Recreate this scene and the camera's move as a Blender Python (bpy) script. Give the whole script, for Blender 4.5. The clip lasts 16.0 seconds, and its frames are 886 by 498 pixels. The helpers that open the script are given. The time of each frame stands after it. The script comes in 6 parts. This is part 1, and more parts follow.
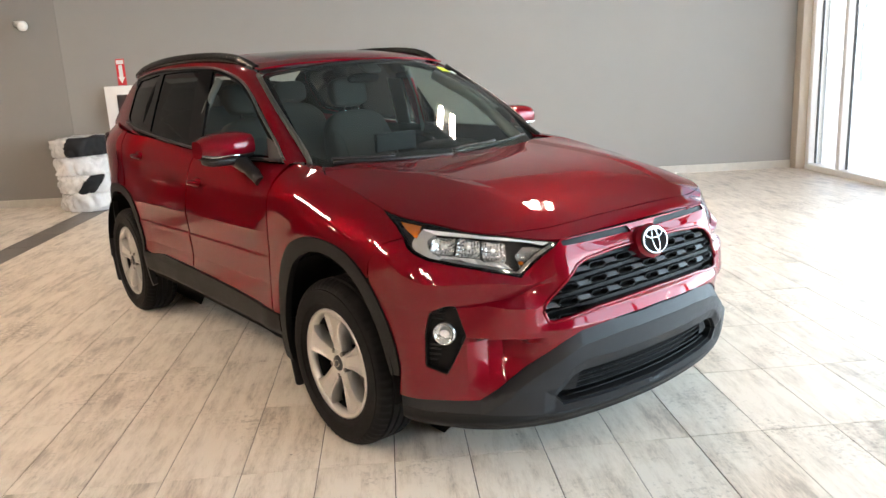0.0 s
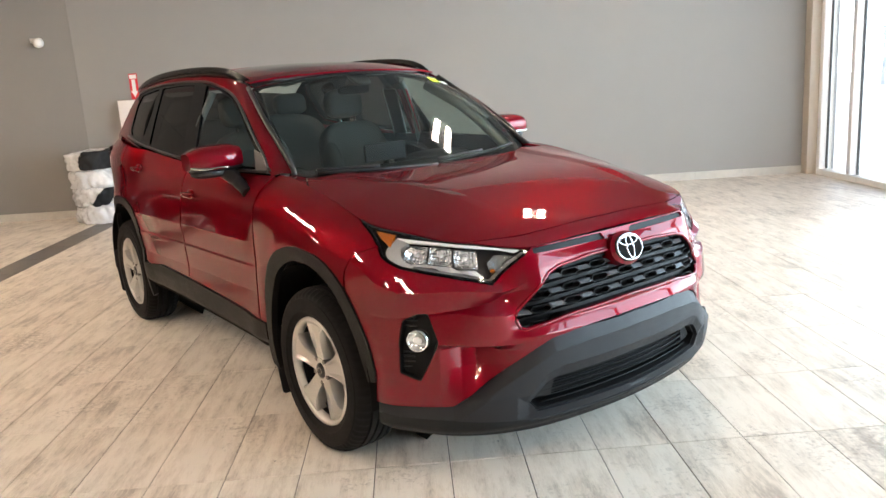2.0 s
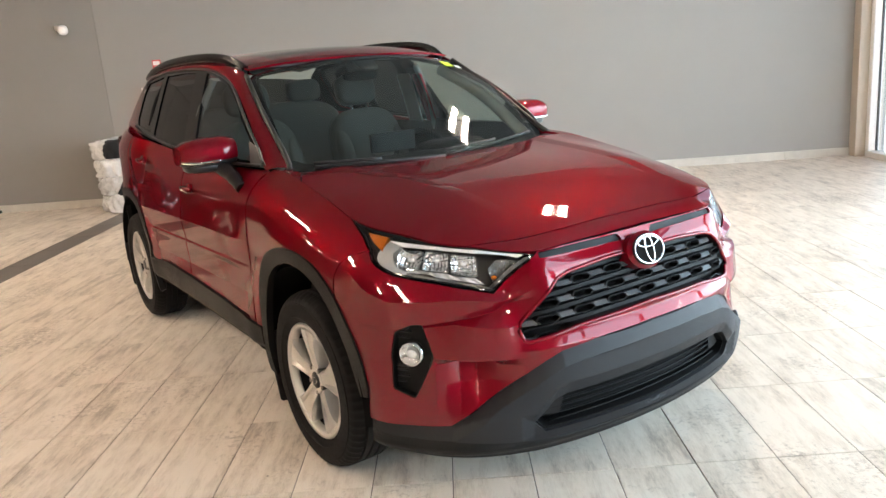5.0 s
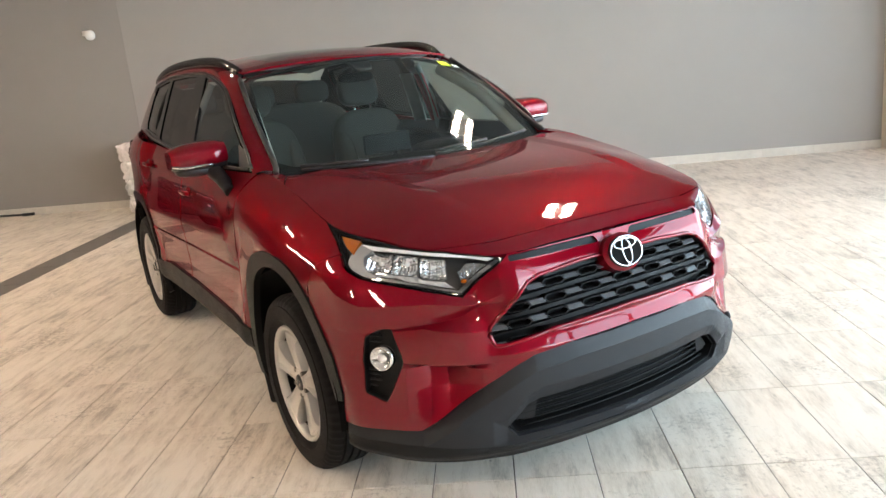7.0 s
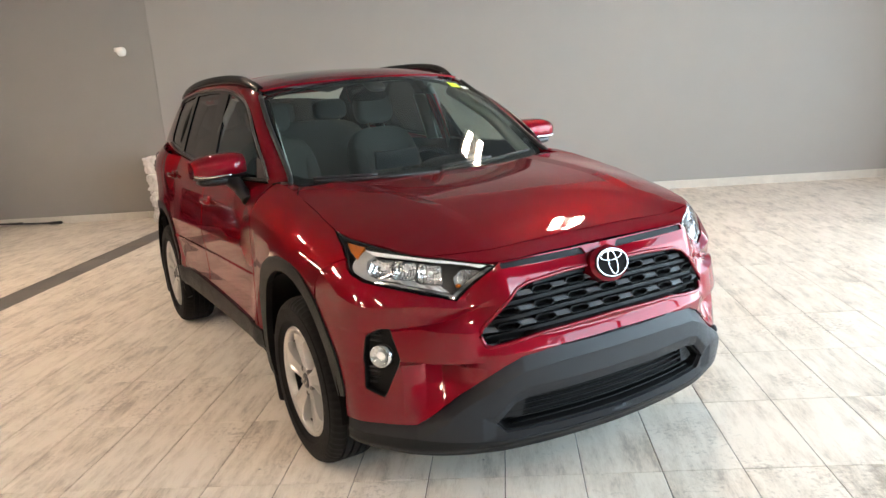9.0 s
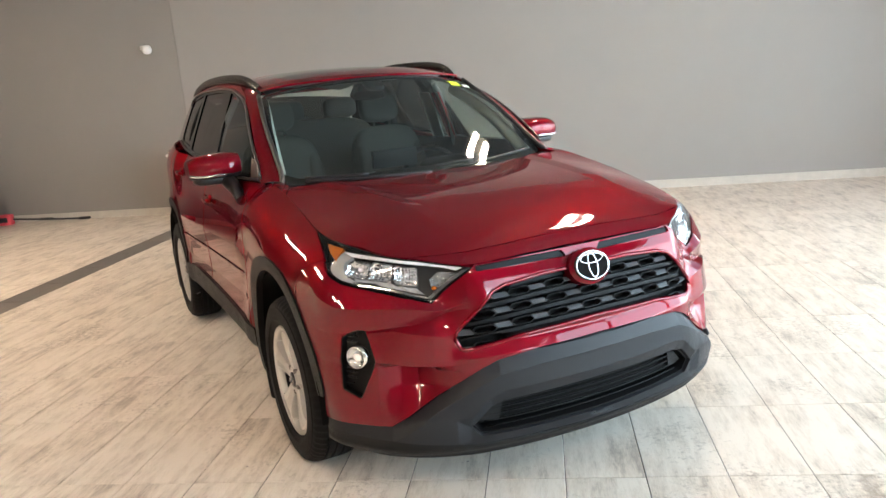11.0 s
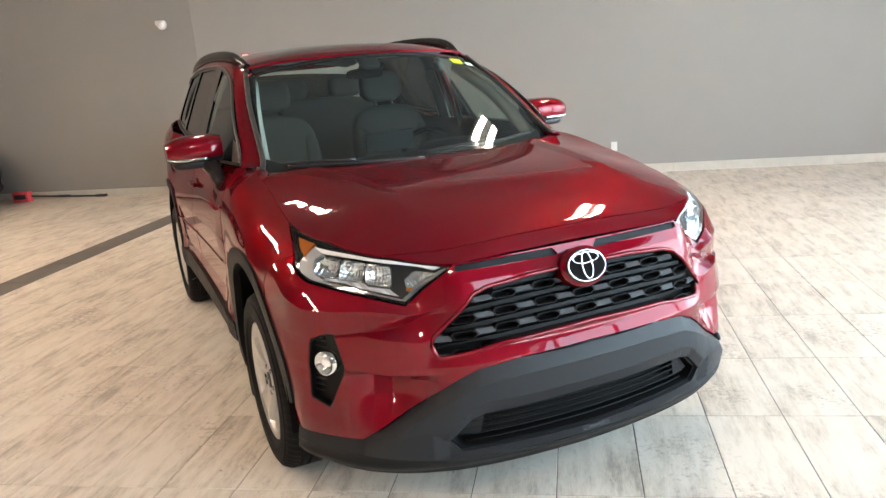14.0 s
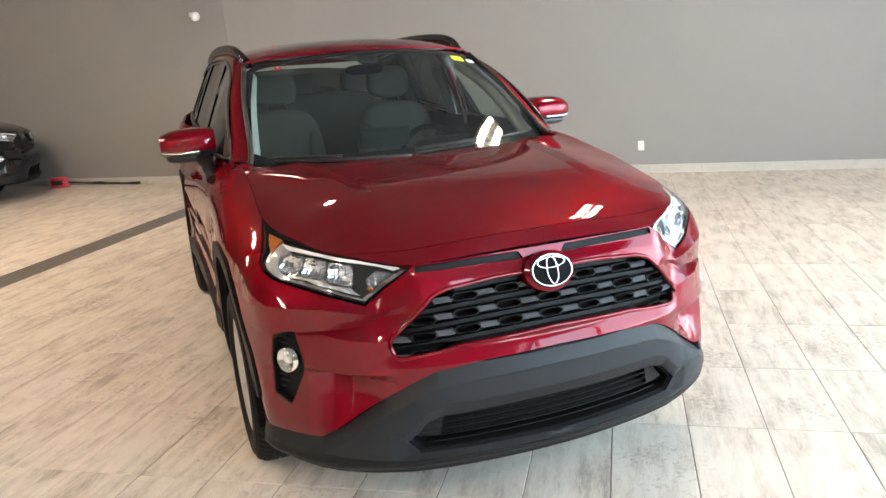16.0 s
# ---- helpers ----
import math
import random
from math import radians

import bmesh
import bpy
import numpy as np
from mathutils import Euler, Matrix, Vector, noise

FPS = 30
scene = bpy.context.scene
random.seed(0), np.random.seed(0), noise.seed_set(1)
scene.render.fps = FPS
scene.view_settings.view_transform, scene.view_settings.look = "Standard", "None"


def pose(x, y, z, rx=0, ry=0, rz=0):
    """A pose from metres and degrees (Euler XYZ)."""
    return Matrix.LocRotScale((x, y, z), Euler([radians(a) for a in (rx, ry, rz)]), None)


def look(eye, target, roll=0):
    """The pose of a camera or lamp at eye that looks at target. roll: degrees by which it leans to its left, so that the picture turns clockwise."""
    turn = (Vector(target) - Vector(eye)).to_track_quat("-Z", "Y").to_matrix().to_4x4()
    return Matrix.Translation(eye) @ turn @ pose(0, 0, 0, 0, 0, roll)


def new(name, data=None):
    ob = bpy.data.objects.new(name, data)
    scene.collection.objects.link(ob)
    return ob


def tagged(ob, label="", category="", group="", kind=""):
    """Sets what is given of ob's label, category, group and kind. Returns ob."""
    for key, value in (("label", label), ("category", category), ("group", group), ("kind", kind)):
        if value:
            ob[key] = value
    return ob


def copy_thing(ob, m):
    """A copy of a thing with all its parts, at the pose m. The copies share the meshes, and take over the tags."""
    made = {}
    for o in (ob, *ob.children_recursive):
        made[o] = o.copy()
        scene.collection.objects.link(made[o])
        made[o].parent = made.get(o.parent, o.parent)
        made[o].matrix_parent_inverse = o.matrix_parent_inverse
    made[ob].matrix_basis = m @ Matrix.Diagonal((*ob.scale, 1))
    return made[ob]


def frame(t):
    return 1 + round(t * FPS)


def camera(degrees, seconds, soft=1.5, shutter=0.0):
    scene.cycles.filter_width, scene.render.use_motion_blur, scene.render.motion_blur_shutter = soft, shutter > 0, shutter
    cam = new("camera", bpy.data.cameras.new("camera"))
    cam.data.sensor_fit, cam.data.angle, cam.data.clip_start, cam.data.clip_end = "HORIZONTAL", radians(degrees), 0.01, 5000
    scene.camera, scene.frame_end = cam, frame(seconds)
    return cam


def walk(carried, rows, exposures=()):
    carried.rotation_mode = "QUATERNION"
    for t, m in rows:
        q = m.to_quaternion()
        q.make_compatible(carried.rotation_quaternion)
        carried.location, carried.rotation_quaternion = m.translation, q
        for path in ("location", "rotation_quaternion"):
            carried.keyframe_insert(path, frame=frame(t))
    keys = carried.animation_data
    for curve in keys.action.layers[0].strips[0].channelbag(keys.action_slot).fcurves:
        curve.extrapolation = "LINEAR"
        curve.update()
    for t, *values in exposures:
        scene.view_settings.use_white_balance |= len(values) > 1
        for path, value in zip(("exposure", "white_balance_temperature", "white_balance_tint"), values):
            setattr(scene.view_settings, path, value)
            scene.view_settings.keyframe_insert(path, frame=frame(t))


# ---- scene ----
cam = camera(60.3, 16.0)
PATH = [
    (0, (-0.037, 0.071, 1.511), (0.09, 2.013, 1.052), -3.0),
    (0.5, (-0.013, 0.044, 1.515), (0.107, 1.988, 1.061), -2.9),
    (1, (0.027, 0.044, 1.508), (0.138, 1.99, 1.061), -3.0),
    (1.5, (0.078, 0.028, 1.508), (0.176, 1.976, 1.067), -3.3),
    (2, (0.136, 0.021, 1.508), (0.207, 1.972, 1.075), -3.8),
    (2.5, (0.179, 0.01, 1.511), (0.197, 1.961, 1.074), -4.4),
    (3, (0.189, 0.045, 1.503), (0.206, 1.995, 1.061), -4.6),
    (3.5, (0.21, 0.122, 1.494), (0.226, 2.074, 1.058), -4.6),
    (4, (0.229, 0.193, 1.509), (0.232, 2.141, 1.056), -4.7),
    (6.5, (0.441, 0.316, 1.514), (0.341, 2.257, 1.04), -5.2),
    (7, (0.507, 0.308, 1.512), (0.373, 2.247, 1.04), -5.7),
    (7.5, (0.56, 0.291, 1.5), (0.376, 2.223, 1.016), -5.3),
    (8, (0.579, 0.26, 1.502), (0.388, 2.193, 1.027), -5.3),
    (8.5, (0.588, 0.185, 1.503), (0.402, 2.13, 1.073), -4.9),
    (9, (0.594, 0.116, 1.506), (0.413, 2.064, 1.09), -4.6),
    (11.5, (0.858, 0.157, 1.512), (0.536, 2.085, 1.092), -4.9),
    (12, (0.908, 0.164, 1.514), (0.535, 2.085, 1.101), -5.0),
    (12.5, (0.917, 0.199, 1.517), (0.533, 2.119, 1.109), -5.1),
    (13, (0.924, 0.287, 1.513), (0.555, 2.202, 1.066), -4.9),
    (13.5, (0.922, 0.375, 1.51), (0.575, 2.289, 1.046), -4.7),
    (14, (0.925, 0.426, 1.507), (0.574, 2.337, 1.034), -4.7),
    (14.5, (0.972, 0.449, 1.506), (0.611, 2.357, 1.027), -4.7),
    (15, (1.04, 0.466, 1.505), (0.668, 2.371, 1.026), -4.6),
    (15.5, (1.101, 0.485, 1.504), (0.687, 2.379, 1.015), -4.5),
    (16, (1.163, 0.491, 1.508), (0.706, 2.377, 1.027), -3.9),
]
walk(cam, [(t, look(eye, target, roll)) for t, eye, target, roll in PATH])

# ---------------------------------------------------------------- light
scene.view_settings.exposure = 0.90
world = bpy.data.worlds.new("sky")
scene.world = world
world.use_nodes = True
wn, wl = world.node_tree.nodes, world.node_tree.links
sky = wn.new("ShaderNodeTexSky")
sky.sky_type, sky.sun_disc = "NISHITA", False
sky.sun_elevation, sky.sun_rotation = radians(45), radians(8)
wl.new(sky.outputs[0], wn["Background"].inputs[0])
wn["Background"].inputs[1].default_value = 0.15
sun_data = bpy.data.lights.new("sun", "SUN")
sun_data.energy, sun_data.angle, sun_data.color = 4.0, radians(10), (1, 0.97, 0.93)
sun = new("sun", sun_data)
sun.matrix_world = look((12, 40, 34), (8, 6, 0))

CEILING = 4.3
EAST, WEST, SOUTH = 5.40, -13.5, -8.0


def north(x):
    """y of the back wall's face, which stands a little askew to the tiles."""
    return 10.18 - 0.066 * x


def area_lamp(name, at, towards, sx, sy, watts, colour=(1, 1, 1)):
    data = bpy.data.lights.new(name, "AREA")
    data.shape, data.size, data.size_y, data.energy, data.color = "RECTANGLE", sx, sy, watts, colour
    ob = new(name, data)
    ob.matrix_world = look(at, towards)
    return ob


# skylight through the glazed walls
area_lamp("daylight_east", (EAST + 0.35, 2.0, 1.75), (-10, 2.0, 1.0), 8.6, 3.3, 470, (0.62, 0.83, 1.0))

# ---------------------------------------------------------------- materials
def material(name, colour, rough=0.5, metal=0.0, coat=0.0, coat_rough=0.03, spec=0.5, grain=0.0, grain_size=20.0,
             bump=0.0, bump_size=200.0, per_piece=0.0, stretch=(1, 1, 1)):
    """A procedural surface: base colour with two scales of variation, fine relief and a varied gloss."""
    m = bpy.data.materials.new(name)
    m.use_nodes = True
    nodes, links = m.node_tree.nodes, m.node_tree.links
    b = nodes["Principled BSDF"]
    b.inputs["Base Color"].default_value = (*colour, 1)
    b.inputs["Roughness"].default_value = rough
    b.inputs["Metallic"].default_value = metal
    b.inputs["Coat Weight"].default_value = coat
    b.inputs["Coat Roughness"].default_value = coat_rough
    b.inputs["Specular IOR Level"].default_value = spec
    if grain or bump or per_piece:
        coord = nodes.new("ShaderNodeTexCoord")
        mapping = nodes.new("ShaderNodeMapping")
        mapping.inputs["Scale"].default_value = stretch
        links.new(coord.outputs["Object"], mapping.inputs[0])
    if grain or per_piece:
        mix = nodes.new("ShaderNodeMix")
        mix.data_type = "RGBA"
        mix.blend_type = "MULTIPLY"
        mix.inputs[0].default_value = 1
        mix.inputs[6].default_value = (*colour, 1)
        big, small = nodes.new("ShaderNodeTexNoise"), nodes.new("ShaderNodeTexNoise")
        big.inputs["Scale"].default_value, small.inputs["Scale"].default_value = grain_size * 0.12, grain_size
        big.inputs["Detail"].default_value = small.inputs["Detail"].default_value = 5
        add = nodes.new("ShaderNodeMath")
        add.operation = "ADD"
        for k, tex in enumerate((big, small)):
            links.new(mapping.outputs[0], tex.inputs[0])
            links.new(tex.outputs[0], add.inputs[k])
        ramp = nodes.new("ShaderNodeMapRange")
        ramp.inputs[1].default_value, ramp.inputs[2].default_value = 0.6, 1.4
        ramp.inputs[3].default_value, ramp.inputs[4].default_value = 1 - grain, 1 + grain
        links.new(add.outputs[0], ramp.inputs[0])
        links.new(ramp.outputs[0], mix.inputs[7])
        links.new(mix.outputs[2], b.inputs["Base Color"])
        rr = nodes.new("ShaderNodeMapRange")
        rr.inputs[1].default_value, rr.inputs[2].default_value = 0.6, 1.4
        rr.inputs[3].default_value, rr.inputs[4].default_value = max(rough - 0.08, 0.02), min(rough + 0.08, 1)
        links.new(add.outputs[0], rr.inputs[0])
        links.new(rr.outputs[0], b.inputs["Roughness"])
    if bump:
        tex, bp = nodes.new("ShaderNodeTexNoise"), nodes.new("ShaderNodeBump")
        tex.inputs["Scale"].default_value = bump_size
        tex.inputs["Detail"].default_value = 3
        bp.inputs["Strength"].default_value = bump
        bp.inputs["Distance"].default_value = 0.002
        links.new(mapping.outputs[0], tex.inputs[0])
        links.new(tex.outputs[0], bp.inputs["Height"])
        links.new(bp.outputs[0], b.inputs["Normal"])
    return m


def glass_material(name, tint, rough=0.0, veiling=0.0):
    """Thin tinted pane: see-through with a mirror gloss that grows at a slant."""
    m = bpy.data.materials.new(name)
    m.use_nodes = True
    nodes, links = m.node_tree.nodes, m.node_tree.links
    nodes.remove(nodes["Principled BSDF"])
    out = nodes["Material Output"]
    clear, gloss = nodes.new("ShaderNodeBsdfTransparent"), nodes.new("ShaderNodeBsdfGlossy")
    clear.inputs[0].default_value = (*tint, 1)
    gloss.inputs["Roughness"].default_value = rough
    weight, blend = nodes.new("ShaderNodeLayerWeight"), nodes.new("ShaderNodeMixShader")
    power, scale = nodes.new("ShaderNodeMath"), nodes.new("ShaderNodeMath")
    power.operation, scale.operation = "POWER", "MULTIPLY_ADD"
    weight.inputs[0].default_value, power.inputs[1].default_value = 0.5, 5.0
    scale.inputs[1].default_value, scale.inputs[2].default_value = 0.90, 0.085
    links.new(weight.outputs["Facing"], power.inputs[0])
    links.new(power.outputs[0], scale.inputs[0])
    links.new(scale.outputs[0], blend.inputs[0])
    links.new(clear.outputs[0], blend.inputs[1])
    links.new(gloss.outputs[0], blend.inputs[2])
    links.new(blend.outputs[0], out.inputs[0])
    # cloudy pale film: the veil of reflected light, put in as colour
    if veiling:
        film, veil, cloud, amount = nodes.new("ShaderNodeBsdfDiffuse"), nodes.new("ShaderNodeMixShader"), nodes.new("ShaderNodeTexNoise"), nodes.new("ShaderNodeMath")
        film.inputs[0].default_value = (0.62, 0.70, 0.66, 1)
        cloud.inputs["Scale"].default_value, amount.operation = 7.0, "MULTIPLY"
        amount.inputs[1].default_value = veiling * 2
        links.new(cloud.outputs[0], amount.inputs[0])
        links.new(amount.outputs[0], veil.inputs[0])
        links.new(blend.outputs[0], veil.inputs[1])
        links.new(film.outputs[0], veil.inputs[2])
        links.new(veil.outputs[0], out.inputs[0])
    return m


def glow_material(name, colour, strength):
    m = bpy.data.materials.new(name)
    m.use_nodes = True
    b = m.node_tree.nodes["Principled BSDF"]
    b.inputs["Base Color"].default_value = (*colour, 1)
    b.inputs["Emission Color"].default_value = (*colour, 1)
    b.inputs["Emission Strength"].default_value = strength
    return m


def tile_material(name, light, dark, streak):
    """Porcelain tile with a weathered-wood print: long streaks, pale and brown patches, its own shade for each tile."""
    m = bpy.data.materials.new(name)
    m.use_nodes = True
    nodes, links = m.node_tree.nodes, m.node_tree.links
    b = nodes["Principled BSDF"]
    geo, info = nodes.new("ShaderNodeNewGeometry"), nodes.new("ShaderNodeObjectInfo")
    rnd = nodes.new("ShaderNodeMath")
    rnd.operation = "ADD"
    links.new(geo.outputs["Random Per Island"], rnd.inputs[0])
    links.new(info.outputs["Random"], rnd.inputs[1])
    shift = nodes.new("ShaderNodeVectorMath")
    shift.operation = "SCALE"
    shift.inputs[0].default_value = (31, 17, 9)
    links.new(rnd.outputs[0], shift.inputs["Scale"])
    add = nodes.new("ShaderNodeVectorMath")
    links.new(geo.outputs["Position"], add.inputs[0])
    links.new(shift.outputs[0], add.inputs[1])
    values = []
    for scale, sx, sy, detail in ((1.0, 22, 3.2, 8), (1.0, 7, 3.0, 6), (1.0, 210, 26, 5)):
        mp, tex = nodes.new("ShaderNodeMapping"), nodes.new("ShaderNodeTexNoise")
        mp.inputs["Scale"].default_value = (sx, sy, 1)
        tex.inputs["Scale"].default_value, tex.inputs["Detail"].default_value = scale, detail
        tex.inputs["Roughness"].default_value = 0.65
        links.new(add.outputs[0], mp.inputs[0])
        links.new(mp.outputs[0], tex.inputs[0])
        values.append(tex.outputs[0])
    mix1 = nodes.new("ShaderNodeMath")
    mix1.operation = "MULTIPLY_ADD"
    links.new(values[1], mix1.inputs[0])
    mix1.inputs[1].default_value = 0.9
    links.new(values[0], mix1.inputs[2])
    mix2 = nodes.new("ShaderNodeMath")
    mix2.operation = "MULTIPLY_ADD"
    links.new(values[2], mix2.inputs[0])
    mix2.inputs[1].default_value = 0.45
    links.new(mix1.outputs[0], mix2.inputs[2])
    own = nodes.new("ShaderNodeMath")
    own.operation = "MULTIPLY_ADD"
    links.new(info.outputs["Random"], own.inputs[0])
    own.inputs[1].default_value = 0.10
    links.new(mix2.outputs[0], own.inputs[2])
    ramp = nodes.new("ShaderNodeValToRGB")
    links.new(own.outputs[0], ramp.inputs[0])
    own2 = nodes.new("ShaderNodeMath")
    own2.operation = "MULTIPLY"
    own2.inputs[1].default_value = 0.6
    links.new(own.outputs[0], own2.inputs[0])
    links.new(own2.outputs[0], ramp.inputs[0])
    e = ramp.color_ramp.elements
    e[0].position, e[0].color = 0.575, (*dark, 1)
    e[1].position, e[1].color = 0.80, (*light, 1)
    mid = e.new(0.685)
    mid.color = (*streak, 1)
    # scuffs: sparse brown-grey marks gathered in patches
    scuff, patch, both = nodes.new("ShaderNodeTexNoise"), nodes.new("ShaderNodeTexNoise"), nodes.new("ShaderNodeMath")
    scuff.inputs["Scale"].default_value, scuff.inputs["Detail"].default_value, scuff.inputs["Roughness"].default_value = 38, 8, 0.7
    patch.inputs["Scale"].default_value, patch.inputs["Detail"].default_value = 1.7, 3
    links.new(geo.outputs["Position"], scuff.inputs[0])
    links.new(geo.outputs["Position"], patch.inputs[0])
    both.operation = "MULTIPLY"
    links.new(scuff.outputs[0], both.inputs[0])
    links.new(patch.outputs[0], both.inputs[1])
    wear = nodes.new("ShaderNodeMapRange")
    wear.inputs[1].default_value, wear.inputs[2].default_value = 0.30, 0.40
    wear.inputs[3].default_value, wear.inputs[4].default_value = 0.0, 0.55
    links.new(both.outputs[0], wear.inputs[0])
    soiled = nodes.new("ShaderNodeMix")
    soiled.data_type = "RGBA"
    soiled.inputs[7].default_value = (0.24, 0.185, 0.135, 1)
    links.new(wear.outputs[0], soiled.inputs[0])
    links.new(ramp.outputs[0], soiled.inputs[6])
    # sparse dark chips and grit
    chips, near_chip, chipped = nodes.new("ShaderNodeTexVoronoi"), nodes.new("ShaderNodeMapRange"), nodes.new("ShaderNodeMix")
    chips.inputs["Scale"].default_value = 3.1
    warp, push = nodes.new("ShaderNodeTexNoise"), nodes.new("ShaderNodeVectorMath")
    warp.inputs["Scale"].default_value = 60
    push.operation = "MULTIPLY_ADD"
    push.inputs[1].default_value = (0.02, 0.02, 0)
    links.new(geo.outputs["Position"], warp.inputs[0])
    links.new(warp.outputs["Color"], push.inputs[0])
    links.new(geo.outputs["Position"], push.inputs[2])
    links.new(push.outputs[0], chips.inputs[0])
    near_chip.inputs[1].default_value, near_chip.inputs[2].default_value = 0.012, 0.024
    near_chip.inputs[3].default_value, near_chip.inputs[4].default_value = 0.75, 0.0
    links.new(chips.outputs["Distance"], near_chip.inputs[0])
    chipped.data_type = "RGBA"
    chipped.inputs[7].default_value = (0.09, 0.07, 0.055, 1)
    links.new(near_chip.outputs[0], chipped.inputs[0])
    links.new(soiled.outputs[2], chipped.inputs[6])
    links.new(chipped.outputs[2], b.inputs["Base Color"])
    rough = nodes.new("ShaderNodeMapRange")
    rough.inputs[1].default_value, rough.inputs[2].default_value = 0.8, 1.5
    rough.inputs[3].default_value, rough.inputs[4].default_value = 0.30, 0.46
    links.new(mix2.outputs[0], rough.inputs[0])
    links.new(rough.outputs[0], b.inputs["Roughness"])
    bp = nodes.new("ShaderNodeBump")
    bp.inputs["Strength"].default_value, bp.inputs["Distance"].default_value = 0.12, 0.002
    links.new(mix2.outputs[0], bp.inputs["Height"])
    links.new(bp.outputs[0], b.inputs["Normal"])
    return m


def paint_material(name, colour, edge, rough=0.32):
    """Pearl car paint: coloured metallic base under a clear coat, with fine flakes."""
    m = bpy.data.materials.new(name)
    m.use_nodes = True
    nodes, links = m.node_tree.nodes, m.node_tree.links
    b = nodes["Principled BSDF"]
    b.inputs["Metallic"].default_value = 0.6
    b.inputs["Specular Tint"].default_value = (min(1, edge[0] * 2.2), edge[1] * 3, edge[2] * 2, 1)
    b.inputs["Specular IOR Level"].default_value = 0.0
    b.inputs["Roughness"].default_value = rough
    b.inputs["Coat Weight"].default_value = 1.0
    b.inputs["Coat Roughness"].default_value = 0.008
    b.inputs["Coat IOR"].default_value = 1.48
    coord, flake, mixc = nodes.new("ShaderNodeTexCoord"), nodes.new("ShaderNodeTexVoronoi"), nodes.new("ShaderNodeMix")
    flake.inputs["Scale"].default_value = 900
    mixc.data_type = "RGBA"
    mixc.inputs[6].default_value, mixc.inputs[7].default_value = (*colour, 1), (*edge, 1)
    links.new(coord.outputs["Object"], flake.inputs[0])
    links.new(flake.outputs["Color"], mixc.inputs[0])
    links.new(mixc.outputs[2], b.inputs["Base Color"])
    return m


RED = paint_material("ruby_pearl_paint", (0.158, 0.0013, 0.0082), (0.198, 0.0021, 0.0108), 0.48)
BLACK_PAINT = paint_material("black_car_paint", (0.008, 0.008, 0.009), (0.014, 0.014, 0.015), 0.5)
CLAD = material("grey_moulded_plastic", (0.0075, 0.0077, 0.0082), 0.52, spec=0.24, grain=0.05, grain_size=60, bump=0.25, bump_size=900)
CHIN = material("charcoal_moulded_plastic", (0.0135, 0.0145, 0.017), 0.5, spec=0.30, grain=0.05, grain_size=60, bump=0.2, bump_size=900)
BLACK = material("satin_black_plastic", (0.012, 0.012, 0.013), 0.4, grain=0.1, grain_size=50)
GLOSS_BLACK = material("gloss_black_plastic", (0.005, 0.005, 0.0055), 0.06, spec=0.4)
GRILLE_BLACK = material("deep_black_plastic", (0.004, 0.004, 0.0044), 0.5, spec=0.2)
GRILLE_DARK = material("charcoal_grille_plastic", (0.0045, 0.0048, 0.0052), 0.5, spec=0.14, grain=0.06, grain_size=80)
GRILLE_GREY = material("grey_grille_plastic", (0.080, 0.084, 0.089), 0.42, grain=0.06, grain_size=80)
LINER = material("black_liner", (0.0035, 0.0035, 0.0035), 0.9, spec=0.2)
RUBBER = material("tyre_rubber", (0.0055, 0.005, 0.005), 0.75, spec=0.22, grain=0.15, grain_size=40, bump=0.15, bump_size=500)
ALLOY = material("silver_alloy", (0.62, 0.61, 0.59), 0.35, metal=0.95, coat=0.3, grain=0.04, grain_size=30)
STEEL = material("dull_steel", (0.25, 0.24, 0.23), 0.4, metal=1.0, grain=0.1, grain_size=40)
CHROME = material("chrome", (0.85, 0.85, 0.86), 0.07, metal=1.0)
RAIL_BLACK = material("rail_black", (0.005, 0.005, 0.0053), 0.26, spec=0.3)
CHROME_DARK = material("dark_chrome", (0.10, 0.10, 0.105), 0.34, metal=1.0)
LAMP_CHROME = material("lamp_reflector", (0.82, 0.83, 0.85), 0.10, metal=1.0)
LAMP_SILVER = material("ribbed_lamp_silver", (0.78, 0.79, 0.80), 0.22, metal=0.6)
LAMP_GREY = material("lamp_housing_grey", (0.42, 0.43, 0.44), 0.18, metal=0.9)
LAMP_CLEAR = material("clear_light_guide", (0.64, 0.65, 0.66), 0.22, metal=0.5, coat=0.6)
LAMP_WHITE = material("white_light_guide", (0.86, 0.87, 0.88), 0.25, coat=0.6)
AMBER = material("amber_reflector", (0.50, 0.13, 0.006), 0.2, coat=0.8)
GLASS = glass_material("windscreen_glass", (0.66, 0.77, 0.72), veiling=0.010)
DARK_GLASS = glass_material("privacy_glass", (0.10, 0.10, 0.10))
SIDE_GLASS = glass_material("side_glass", (0.63, 0.69, 0.66))
LENS = glass_material("clear_lens", (0.98, 0.99, 0.99))
PANE = glass_material("window_pane", (0.92, 0.95, 0.95))
SEAT = material("grey_seat_cloth", (0.035, 0.038, 0.034), 0.85, grain=0.12, grain_size=90, bump=0.3, bump_size=700)
DASH = material("black_dash_plastic", (0.003, 0.0031, 0.0033), 0.7, spec=0.04, grain=0.1, grain_size=60)
TRIM_PALE = material("pale_grey_trim", (0.32, 0.335, 0.32), 0.7, grain=0.05, grain_size=60)
LENS_RED = material("dark_red_lens", (0.03, 0.0015, 0.002), 0.15, coat=0.8)
SCREEN = material("display_back", (0.012, 0.015, 0.017), 0.5, spec=0.12)
HEADLINING = material("grey_headlining_cloth", (0.14, 0.146, 0.14), 0.9, grain=0.05, grain_size=60)
